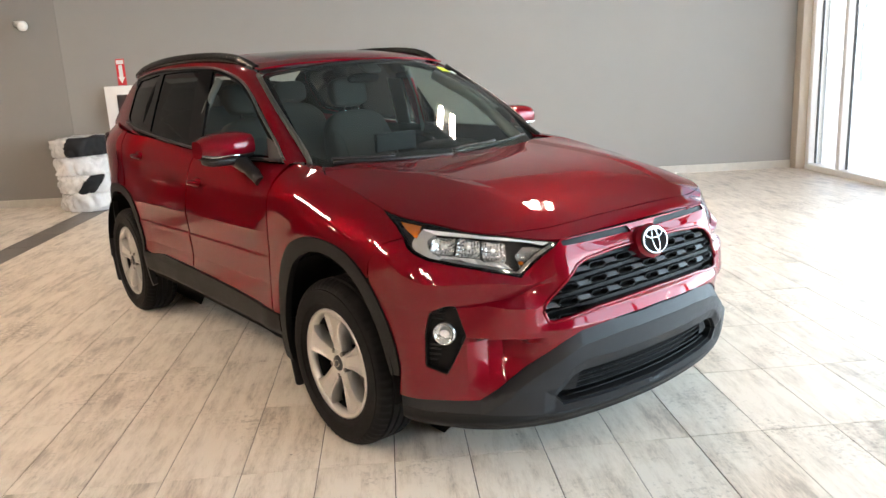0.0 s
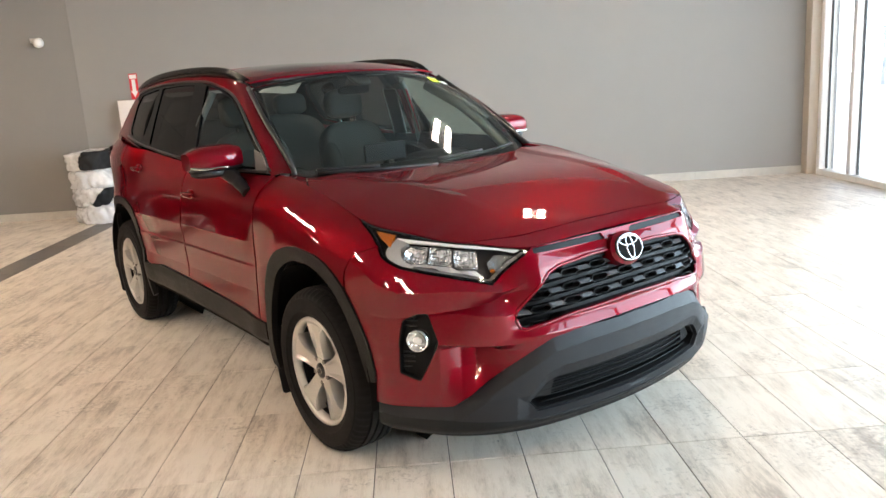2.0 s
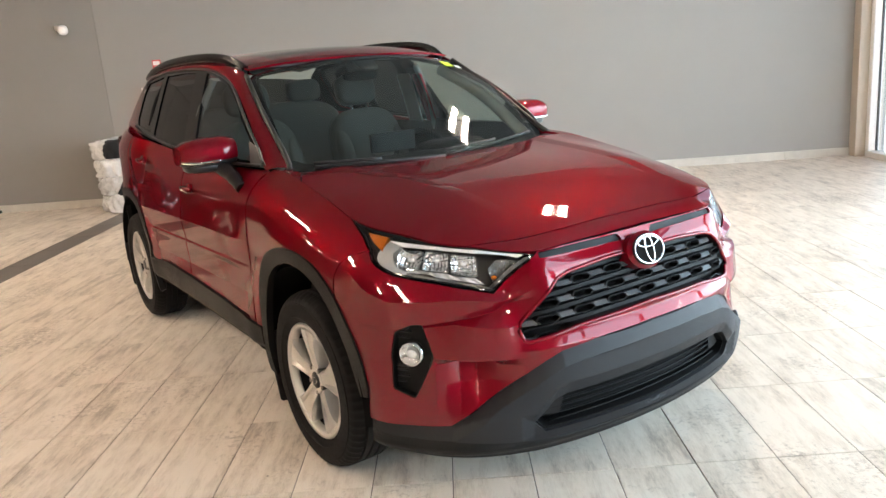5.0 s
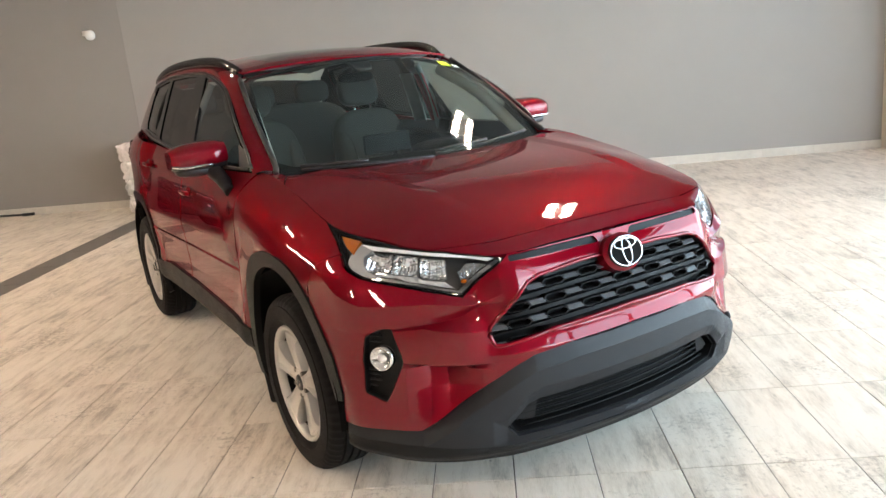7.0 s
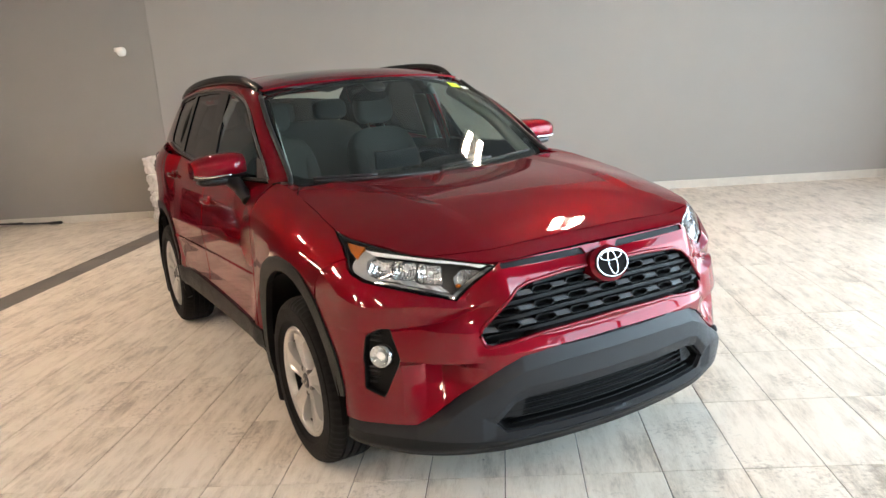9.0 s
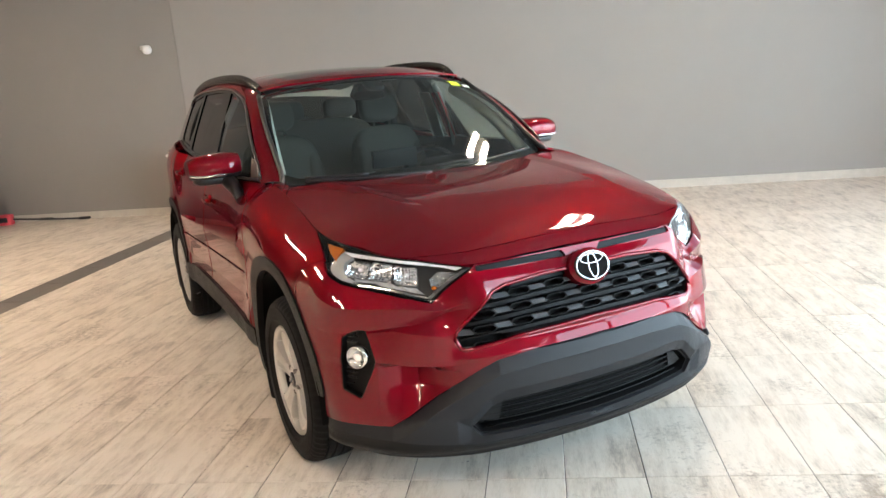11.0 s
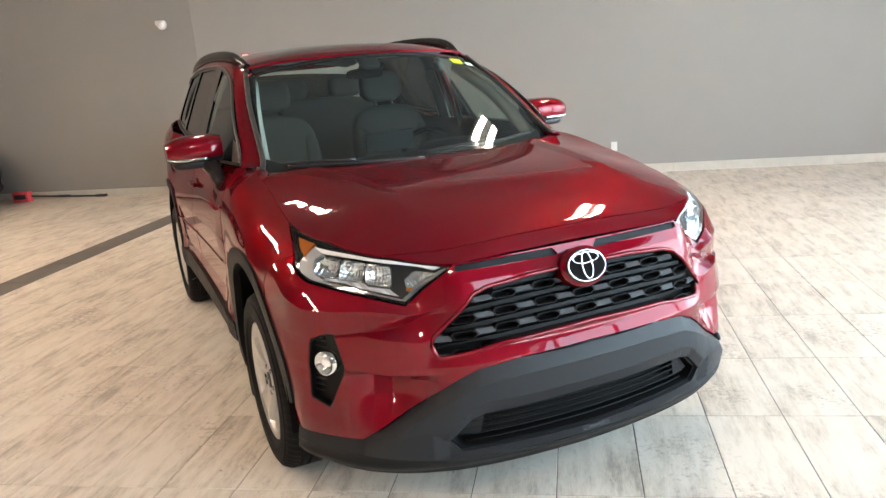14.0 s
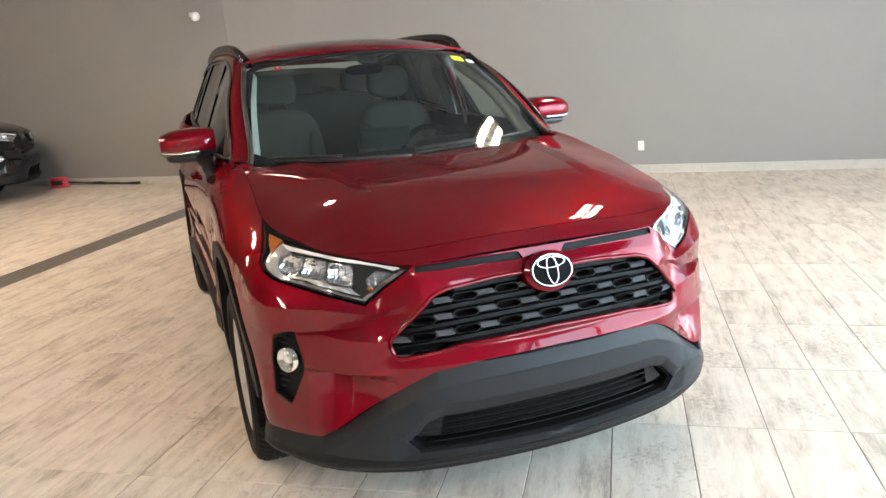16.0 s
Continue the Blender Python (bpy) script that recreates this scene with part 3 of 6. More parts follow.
PLAN_P = np.concatenate([[0], np.cumsum(np.linalg.norm(np.diff(PLAN, axis=0), axis=1))])
shoulder_z = curve((-0.935, 0.909), (-0.89, 0.909), (-0.868, 0.913), (-0.85, 0.922), (-0.805, 0.939), (-0.72, 0.951), (-0.6, 0.967), (-0.45, 0.982), (-0.32, 1.000), (-0.05, 1.060), (0.4, 1.131), (0.62, 1.135), (0.8, 1.137),
                   (1.3, 1.145), (2.3, 1.205), (2.8, 1.25), (3.2, 1.27), (3.665, 1.27))
shoulder_k = curve((-0.935, 0.2), (-0.885, 0.32), (-0.85, 0.48), (-0.81, 0.65), (-0.675, 0.9), (-0.6, 0.98), (-0.32, 0.88), (0, 1.0), (0.40, 1.08), (0.58, 0.65), (0.8, 0.4), (2.5, 0.4), (3.0, 0.75), (3.3, 1.0), (3.665, 1.0))
shoulder_in = curve((-0.3, 0.7), (-0.1, 0.31), (0, 0.140), (0.03, 0.090), (0.08, 0.036), (0.13, 0.010), (0.20, 0.001), (0.30, 0), (1.2, 0))
chin_in = curve((0.1, 0.10), (0.22, 0.035), (0.32, 0.008), (0.42, 0), (2, 0))


def p_of_y(y):
    return np.interp(y, PLAN[:, 1], PLAN_P)


def p_of_x(x):
    k = 8 * 400
    return np.sign(x) * np.interp(np.abs(x), PLAN[:k, 0], PLAN_P[:k])


def y_of_p(p):
    return float(np.interp(p, PLAN_P, PLAN[:, 1]))


def step_up(x, a, b):
    t = np.clip((x - a) / (b - a), 0, 1)
    return t * t * (3 - 2 * t)


def bell(x, mid, wide):
    return np.exp(-((x - mid) / wide) ** 2)


# folds of the nose's corner: for stations round the plan, heights and depths of eight pressed lines
FOLD_AT = (0.47, 0.53, 0.575, 0.62, 0.69, 0.755, 0.83, 0.87, 0.97, 1.07, 1.14, 1.24, 1.36)
FOLD_Z = [(0.90, 0.86, 0.795, 0.800, 0.815, 0.830, 0.840, 0.845, 0.866, 0.905, 0.935, 0.95, 0.96),
          (0.80, 0.775, 0.767, 0.773, 0.783, 0.788, 0.786, 0.785, 0.786, 0.820, 0.860, 0.885, 0.90),
          (0.77, 0.762, 0.751, 0.733, 0.7215, 0.718, 0.710, 0.706, 0.692, 0.70, 0.72, 0.75, 0.77),
          (0.69, 0.688, 0.684, 0.691, 0.700, 0.7115, 0.705, 0.701, 0.686, 0.69, 0.69, 0.69, 0.69),
          (0.58, 0.577, 0.580, 0.584, 0.589, 0.596, 0.603, 0.604) + (0.600,) * 5,
          (0.55, 0.55, 0.553, 0.562, 0.568, 0.574, 0.578, 0.578) + (0.575,) * 5,
          (0.50,) * 13,
          (0.40, 0.40, 0.40, 0.39, 0.39, 0.37, 0.363) + (0.36,) * 6]
FOLD_D = [(0,) * 13,
          (0, 0.006, 0.015, 0.021, 0.026, 0.028, 0.027, 0.027, 0.024, 0.018, 0.012, 0.004, 0),
          (0, -0.002, -0.006, -0.009, -0.008, 0.004, 0.008, 0.010, 0.010, 0.008, 0.005, 0.002, 0),
          (0, 0.006, 0.018, 0.023, 0.024, 0.019, 0.016, 0.014, 0.010, 0.006, 0.004, 0.001, 0),
          (0, 0.002, 0.006, 0.009, 0.010, 0.010, 0.009, 0.008, 0.004, 0.002, 0.001, 0, 0),
          (0, -0.003, -0.018, -0.042, -0.072, -0.054, -0.003) + (0,) * 6,
          (0, -0.003, -0.014, -0.034, -0.060, -0.044, -0.002) + (0,) * 6,
          (0,) * 13]


def folds(q, z):
    """Depth of the folds at q along the plan and height z: straight between the pressed lines."""
    zs, ds = [np.interp(q, FOLD_AT, r) for r in FOLD_Z], [np.interp(q, FOLD_AT, r) for r in FOLD_D]
    out = np.zeros_like(z)
    for k in range(len(zs) - 1):
        w = (zs[k] - z) / np.maximum(zs[k] - zs[k + 1], 1e-6)
        out = np.where((z <= zs[k]) & (z > zs[k + 1]), ds[k] + (ds[k + 1] - ds[k]) * w, out)
    return out


def fold_lines(s=1, rows=(1, 2, 3, 4)):
    return [[(s * q, z) for q, z in zip(FOLD_AT, FOLD_Z[k])] for k in rows]


# door pressings: heights that follow the car's length, and their depths
DOOR_Z = (0.40, 0.50, 0.600, 0.700, 0.724, 0.733, 0.843, 1.16)
DOOR_D = (0.006, 0.012, 0.000, 0.006, 0.009, 0.004, 0.016, -0.034)


def door_rise(y):
    """How far the pressed lines lie below their height at the front of the door."""
    return -0.022 * np.clip(y - 0.5, 0, 2)


def lean(x, z):
    """The grille's upper half and the panel over it lean back."""
    low, high = 0.040 * np.clip(1 - (x / 0.48) ** 2, 0, 1), 0.056 * np.clip(1 - (x / 0.47) ** 2, 0, 1)
    below = low * np.clip((z - 0.63) / 0.215, 0, 1)
    above = low + (high - low) * np.clip((z - 0.847) / 0.034, 0, 1)
    return -np.where(z < 0.845, below, above)


def sweep(x, y, z):
    """The nose's upper corners are swept back further than its chin."""
    w = step_up(x, 0.42, 0.57) * step_up(-y, 0.50, 0.75)
    return -w * np.interp(z, [0.40, 0.60, 0.70, 0.79, 0.86, 0.90, 0.955], [0, 0.012, 0.033, 0.050, 0.050, 0.035, 0])


def relief(x, y, z):
    """Creases and hollows pressed into the panels, outwards positive."""
    out = np.where(y < 0, lean(x, z) + sweep(x, y, z), 0.0)
    band = 1 - step_up(x, 0.46, 0.56)
    out = out + band * (y < 0) * np.interp(z, [0.54, 0.597, 0.642, 0.66], [0.006, 0.014, -0.008, 0])
    for axle in (0, WHEELBASE):
        r = np.hypot(y - axle, z - WHEEL_Z)
        out = out + 0.012 * bell(r, 0.52, 0.08)
    door = step_up(y, 0.40, 0.62) * step_up(-y, -2.45, -2.2)
    return out + door * np.interp(z - door_rise(y), DOOR_Z, DOOR_D)


def body(p, z):
    """The lower body: p runs along the plan outline from the nose's middle (negative on the car's right)."""
    p, z = np.asarray(p, float), np.asarray(z, float)
    s, q = np.where(p < 0, -1.0, 1.0), np.abs(p)
    x, y = np.interp(q, PLAN_P, PLAN[:, 0]), np.interp(q, PLAN_P, PLAN[:, 1])
    h = 0.02
    dx = np.interp(q + h, PLAN_P, PLAN[:, 0]) - np.interp(np.abs(q - h), PLAN_P, PLAN[:, 0]) * np.where(q < h, -1, 1)
    dy = np.interp(q + h, PLAN_P, PLAN[:, 1]) - np.interp(np.abs(q - h), PLAN_P, PLAN[:, 1])
    n = np.maximum(np.hypot(dx, dy), 1e-9)
    nx, ny = dy / n, -dx / n
    off = -shoulder_k(y) * shoulder_in(shoulder_z(y) - z) - chin_in(z) + relief(x, y, z) + folds(q, z)
    return np.stack([s * (x + nx * off), y + ny * off, z], -1)


def body_side(s):
    return lambda y, z: body(s * p_of_y(y), z)


HOOD_Y = np.linspace(-1.0, 0.8, 1801)
HOOD_Z = curve((-1.0, 0.70), (-0.90, 0.855), (-0.855, 0.913), (-0.81, 0.956), (-0.79, 0.965), (-0.55, 1.048), (-0.40, 1.080), (-0.2, 1.101), (0, 1.112), (0.4, 1.124), (0.8, 1.130))(HOOD_Y)
_kernel = np.exp(-0.5 * (np.arange(-120, 121) / 16.0) ** 2)
HOOD_Z = np.convolve(np.pad(HOOD_Z, 120, "reflect", reflect_type="odd"), _kernel / _kernel.sum(), "valid")


def hood_mid(y):
    """Height of the hood along its middle."""
    return np.interp(y, HOOD_Y, HOOD_Z)



cowl_y = curve((0, 0.205), (0.4, 0.225), (0.6, 0.25), (0.716, 0.272), (0.8, 0.29))
# the hood's edge is the shoulder line itself
EDGE_P = np.linspace(0, float(p_of_y(0.46)), 8000)
EDGE = body(EDGE_P, shoulder_z(np.interp(EDGE_P, PLAN_P, PLAN[:, 1])))
EDGE[:, 1] = np.maximum.accumulate(EDGE[:, 1] + np.arange(len(EDGE)) * 1e-9)


def hood(x, y):
    a = np.abs(x)
    edge = np.maximum(np.interp(y, EDGE[:, 1], EDGE[:, 0]), 0.05)
    t = np.clip(a / edge, 0, 1.05)
    mid = hood_mid(y)
    out = np.interp(y, EDGE[:, 1], EDGE[:, 2])
    # a pan pressed between two ridges that run in towards the nose
    pan = np.clip((pan_line(y) - a) / 0.055, 0, 1) * step_up(y, -0.74, -0.42)
    crown = 0.010 * bell(a, pan_line(y) + 0.02, 0.13) * step_up(y, -0.75, -0.35) * (1 - t ** 4)
    return np.stack([x, y, mid + (out - mid) * t ** 3.2 + crown - 0.007 * pan], -1)


def pan_line(y):
    return 0.425 + 0.115 * (np.clip(y, -0.75, 0.4) + 0.7)


def hood_creases():
    ys = np.linspace(-0.70, 0.30, 24)
    lines = [[(s * (float(pan_line(y)) - d), y) for y in ys] for s in (1, -1) for d in (0.0, 0.055)]
    return lines


# where the hood is cut off from the nose panel, and its rear corner from the fender
seam_y = curve((0, -0.806), (0.25, -0.802), (0.40, -0.782), (0.50, -0.753), (0.60, -0.712), (0.70, -0.655))
HOOD_BEND, HOOD_CORNER = 0.175, (0.716, 0.272)


def windscreen(x, t):
    """t from the base (0) to the top (1)."""
    a = np.abs(x)
    y = (0.17 + 0.46 * a ** 2) * (1 - t) + (0.93 + 0.32 * a ** 2) * t
    z = 1.085 + 0.500 * t - (0.05 * t) * (a / 0.56) ** 2 * t + 0.03 * np.sin(np.pi * np.clip(t, 0, 1)) + 0.035 * (1 - t) * (a / 0.7) ** 2
    return np.stack([x, y, z], -1)


roof_mid = curve((0.88, 1.570), (0.93, 1.586), (1.0, 1.605), (1.12, 1.628), (1.3, 1.650), (1.8, 1.668), (2.3, 1.664), (2.8, 1.638), (3.1, 1.60), (3.2, 1.58))


def roof(x, y):
    return np.stack([x, y, roof_mid(y) - 0.05 * (np.abs(x) / 0.56) ** 2.4], -1)


def side_glass(s):
    def f(y, z):
        h = z - 1.10
        x = 0.852 - 0.40 * h - 0.12 * h * np.abs(h) - 0.30 * np.clip(0.9 - y, 0, 1) ** 2 - 0.06 * np.clip((y - 2.4) / 0.8, 0, 2) ** 2
        return np.stack([s * x, y, z], -1)
    return f


def fx(x, z):
    """A point of the nose's flat outline, from its distance to the middle."""
    return (float(p_of_x(x)), z)


def fy(y, z):
    """The same from its distance to the front axle."""
    return (float(p_of_y(y)), z)


def mirrored(half):
    """A closed outline from its left half, which runs from the middle's top round to the middle's bottom."""
    h = [tuple(p) for p in half]
    return h + [(-a, b) for a, b in h[::-1] if abs(a) > 1e-6]


ARCH_OUT = [(-0.462, 0.43), (-0.462, 0.48), (-0.425, 0.62), (-0.335, 0.765), (-0.20, 0.852), (-0.03, 0.882), (0.14, 0.866), (0.275, 0.80), (0.37, 0.655), (0.415, 0.45), (0.425, 0.27)]
ARCH_IN = [(-0.418, 0.42), (-0.398, 0.48), (-0.352, 0.61), (-0.26, 0.745), (-0.12, 0.818), (0.05, 0.824), (0.20, 0.765), (0.29, 0.665), (0.36, 0.49), (0.375, 0.25)]
REAR_OUT = [(-0.48, 0.27), (-0.47, 0.48), (-0.445, 0.64), (-0.36, 0.785), (-0.19, 0.868), (0.02, 0.88), (0.20, 0.835), (0.35, 0.70), (0.43, 0.50), (0.45, 0.27)]
REAR_IN = [(-0.43, 0.25), (-0.415, 0.47), (-0.385, 0.62), (-0.31, 0.745), (-0.16, 0.82), (0.02, 0.828), (0.17, 0.785), (0.30, 0.66), (0.37, 0.48), (0.39, 0.25)]


def arch_line(points, axle):
    return [(y + axle, z) for y, z in smooth(points, 12)]


def headlamp_outline(s):
    low = [(0.454, 0.902), (0.615, 0.797), (0.687, 0.815), (0.77, 0.831), (0.877, 0.849), (0.973, 0.868), (1.036, 0.891), (1.07, 0.908), (1.10, 0.932), (1.165, 0.967)]
    top = [(float(p_of_y(y)), float(shoulder_z(y)) + 0.001) for y in (-0.27, -0.32, -0.37, -0.42, -0.49, -0.55)]
    top += [(p, float(shoulder_z(y_of_p(p))) - 0.001) for p in (0.93, 0.85, 0.75, 0.66, 0.60, 0.54, 0.50)]
    return np.array([(s * a, b) for a, b in low + top])


GRILLE = [fx(0, 0.846), fx(0.19, 0.844), fx(0.35, 0.832), fx(0.395, 0.818), fx(0.530, 0.692), fx(0.537, 0.668), fx(0.520, 0.630), fx(0.500, 0.624), fx(0.3, 0.644), fx(0, 0.657)]
CHIN_LINE = [fx(0, 0.602), fx(0.25, 0.597), fx(0.40, 0.581), fx(0.46, 0.556), fx(0.60, 0.472), fx(0.715, 0.390), fx(0.745, 0.368), fy(-0.445, 0.345)]
LOWER_GRILLE = [fx(0, 0.436), fx(0.39, 0.430), fx(0.435, 0.416), fx(0.505, 0.350), fx(0.47, 0.310), fx(0, 0.302)]


def fog_outline(s):
    pts = [(0.962, 0.683), (0.905, 0.708), (0.866, 0.709), (0.829, 0.606), (0.905, 0.459), (0.985, 0.484), (0.982, 0.60)]
    return rounded([(s * a, b) for a, b in pts], 0.010)


def strip_outline(s):
    pts = [(0.072, 0.881), (0.088, 0.902), (0.30, 0.904), (0.443, 0.904), (0.443, 0.888), (0.30, 0.885)]
    return rounded([(s * a, b) for a, b in pts], 0.006, 3)


def frame_on(p, z, inward=0.0):
    """A pose on the nose's surface: x along it, y up, z out of it."""
    a, h = np.array([p]), 0.004
    c = body(a, np.array([z]))[0]
    u = Vector(body(a + h, np.array([z]))[0] - body(a - h, np.array([z]))[0]).normalized()
    v = Vector(body(a, np.array([z + h]))[0] - body(a, np.array([z - h]))[0]).normalized()
    w = u.cross(v).normalized()
    v = w.cross(u)
    m = Matrix((u, v, w)).transposed().to_4x4()
    m.translation = Vector(c) - w * inward
    return m


def plate(outline, depth, bevel=0.0):
    """A flat outline in x and y, raised to z = depth, with a chamfer."""
    bm = bmesh.new()
    p = np.array(outline, float)
    q = inset(p, bevel) if bevel else p
    if bevel and np.sum(p[:, 0] * np.roll(p[:, 1], -1) - p[:, 1] * np.roll(p[:, 0], -1)) < 0:
        p = p[::-1]
    low = [bm.verts.new((a, b, 0)) for a, b in p]
    mid = [bm.verts.new((a, b, depth - bevel)) for a, b in p]
    top = [bm.verts.new((a, b, depth)) for a, b in q]
    n = len(p)
    for r0, r1 in ((low, mid), (mid, top)):
        for i in range(n):
            bm.faces.new((r0[i], r0[(i + 1) % n], r1[(i + 1) % n], r1[i]))
    bm.faces.new(top)
    bmesh.ops.recalc_face_normals(bm, faces=bm.faces[:])
    return sharpen(bm, 30)


def ellipse_ring(a, b, width, depth, n=48, tilt=0.0):
    """A raised oval ring lying in x and y."""
    bm, rings = bmesh.new(), []
    for k in range(n):
        t = 2 * math.pi * k / n
        c, s = math.cos(t), math.sin(t)
        rings.append([bm.verts.new(((a + d) * c, (b + d) * s, z)) for d, z in ((0, 0), (0, depth * 0.6), (-width * 0.3, depth), (-width * 0.7, depth), (-width, depth * 0.6), (-width, 0))])
    for k in range(n):
        s0, s1 = rings[k], rings[(k + 1) % n]
        for j in range(5):
            bm.faces.new((s0[j], s1[j], s1[j + 1], s0[j + 1])).smooth = True
    bmesh.ops.recalc_face_normals(bm, faces=bm.faces[:])
    return bm


def superblob(rx, ry, rz, e=0.6, n=28, m=16):
    """A rounded box-like lump."""
    bm, rings = bmesh.new(), []

    def sp(v):
        return math.copysign(abs(v) ** e, v)
    for j in range(1, m):
        b = -math.pi / 2 + math.pi * j / m
        rings.append([bm.verts.new((rx * sp(math.cos(b)) * sp(math.cos(2 * math.pi * k / n)), ry * sp(math.cos(b)) * sp(math.sin(2 * math.pi * k / n)), rz * sp(math.sin(b)))) for k in range(n)])
    lo, hi = bm.verts.new((0, 0, -rz)), bm.verts.new((0, 0, rz))
    for s, t in zip(rings, rings[1:]):
        for k in range(n):
            bm.faces.new((s[k], s[(k + 1) % n], t[(k + 1) % n], t[k]))
    for k in range(n):
        bm.faces.new((lo, rings[0][(k + 1) % n], rings[0][k]))
        bm.faces.new((hi, rings[-1][k], rings[-1][(k + 1) % n]))
    for f in bm.faces:
        f.smooth = True
    return bm


# ---------------------------------------------------------------- wheel
def build_wheel(parent, x, y, s):
    """A tyre on a five-spoke rim; s is the side that faces outwards."""
    wheel = new("wheel")
    wheel.parent = parent
    wheel.matrix_basis = pose(x, y, WHEEL_Z) @ (Matrix.Identity(4) if s > 0 else Matrix.Rotation(math.pi, 4, "Z")) @ Matrix.Rotation(radians(18), 4, "X")
    wheel["label"] = "silver five-spoke alloy wheel with a black tyre"
    W = 0.108
    prof = [(-W + 0.03, 0.232), (-W + 0.012, 0.236), (-W + 0.004, 0.25), (-W - 0.004, 0.285), (-W + 0.002, 0.318), (-W + 0.014, 0.340), (-W + 0.03, 0.350)]
    for g in (-0.052, -0.018, 0.018, 0.052):
        prof += [(g - 0.006, 0.3555), (g - 0.004, 0.347), (g + 0.004, 0.347), (g + 0.006, 0.3555)]
    prof += [(W - 0.03, 0.350), (W - 0.014, 0.340), (W - 0.008, 0.336), (W - 0.002, 0.318), (W + 0.002, 0.316), (W + 0.006, 0.285), (W + 0.004, 0.262), (W - 0.001, 0.258), (W - 0.004, 0.25), (W - 0.012, 0.236), (W - 0.03, 0.232)]
    tyre = lathe(prof, 192)
    for v in tyre.verts:
        r = math.hypot(v.co.y, v.co.z)
        if r > 0.335 and abs(v.co.x) > 0.055:
            k = round(math.atan2(v.co.z, v.co.y) / (2 * math.pi) * 192 + (0 if v.co.x > 0 else 1))
            if k % 3 == 0:
                v.co.y *= 1 - 0.007 / r
                v.co.z *= 1 - 0.007 / r
    part("tyre", sharpen(tyre, 40), RUBBER, wheel)
    part("rim_barrel", lathe([(-0.09, 0.222), (-0.085, 0.212), (0.02, 0.198), (0.066, 0.205)], 72), GRILLE_BLACK, wheel)
    rim_prof = [(0.064, 0.207), (0.07, 0.206), (0.088, 0.212), (0.096, 0.218), (0.099, 0.226), (0.097, 0.234), (0.088, 0.236)]
    part("rim", lathe(rim_prof, 72), ALLOY, wheel)
    # five broad spokes with raised edges, open between
    rows = [(0.052, 0.028, 0.080), (0.075, 0.0305, 0.083), (0.10, 0.0325, 0.088), (0.13, 0.0365, 0.093), (0.16, 0.043, 0.096), (0.188, 0.053, 0.097), (0.205, 0.064, 0.094), (0.2165, 0.074, 0.088)]
    bm, lines = bmesh.new(), []
    for r, w, h in rows:
        dip = 0.010 * float(step_up(r, 0.07, 0.12)) * (1 - float(step_up(r, 0.19, 0.21)))
        prof = [(w + 0.008, h - 0.050), (w + 0.005, h - 0.016), (w, h - 0.002), (w - 0.007, h), (w * 0.55, h - dip), (0, h - dip * 0.8)]
        prof = prof + [(-v, x) for v, x in prof[-2::-1]]
        lines.append([bm.verts.new((x, math.sqrt(max(r * r - v * v, 0.0001)) if r > 0.15 else r, v)) for v, x in prof])
    for l0, l1 in zip(lines, lines[1:]):
        for k in range(len(l0) - 1):
            bm.faces.new((l0[k], l1[k], l1[k + 1], l0[k + 1])).smooth = True
    bmesh.ops.recalc_face_normals(bm, faces=bm.faces[:])
    spoke = part("spoke", sharpen(bm, 22), ALLOY, wheel)
    for k in range(1, 5):
        again(spoke, Matrix.Rotation(2 * math.pi * k / 5, 4, "X"), wheel)
    part("hub", sharpen(lathe([(0.02, 0.060), (0.076, 0.060), (0.083, 0.055), (0.083, 0.036), (0.078, 0.034)], 40)), ALLOY, wheel)
    cap = part("hub_cap", lathe([(0.070, 0.034), (0.084, 0.0325), (0.088, 0.029), (0.088, 0.0)], 32), CHROME_DARK, wheel, "grey hub cap with a raised oval ring")
    part("cap_ring", moved(ellipse_ring(0.022, 0.015, 0.004, 0.003, 24), pose(0.0882, 0, 0, 0, 90, 0) @ pose(0, 0, 0, 0, 0, 90)), CHROME, cap)
    nut = None
    for k in range(5):
        turn = Matrix.Rotation(2 * math.pi * (k + 0.5) / 5, 4, "X") @ pose(0, 0.054, 0)
        if nut is None:
            nut = part("wheel_nut", sharpen(lathe([(0.05, 0.0115), (0.082, 0.0115), (0.086, 0.008), (0.086, 0)], 6)), STEEL, wheel)
            nut.matrix_basis = turn
        else:
            again(nut, turn, wheel)
    part("brake_disc", lathe([(0.0, 0.06), (0.0, 0.15), (-0.02, 0.15), (-0.02, 0.06)], 48), STEEL, wheel)
    part("barrel", lathe([(-0.06, 0.0), (-0.06, 0.2)], 48), LINER, wheel)
    return wheel


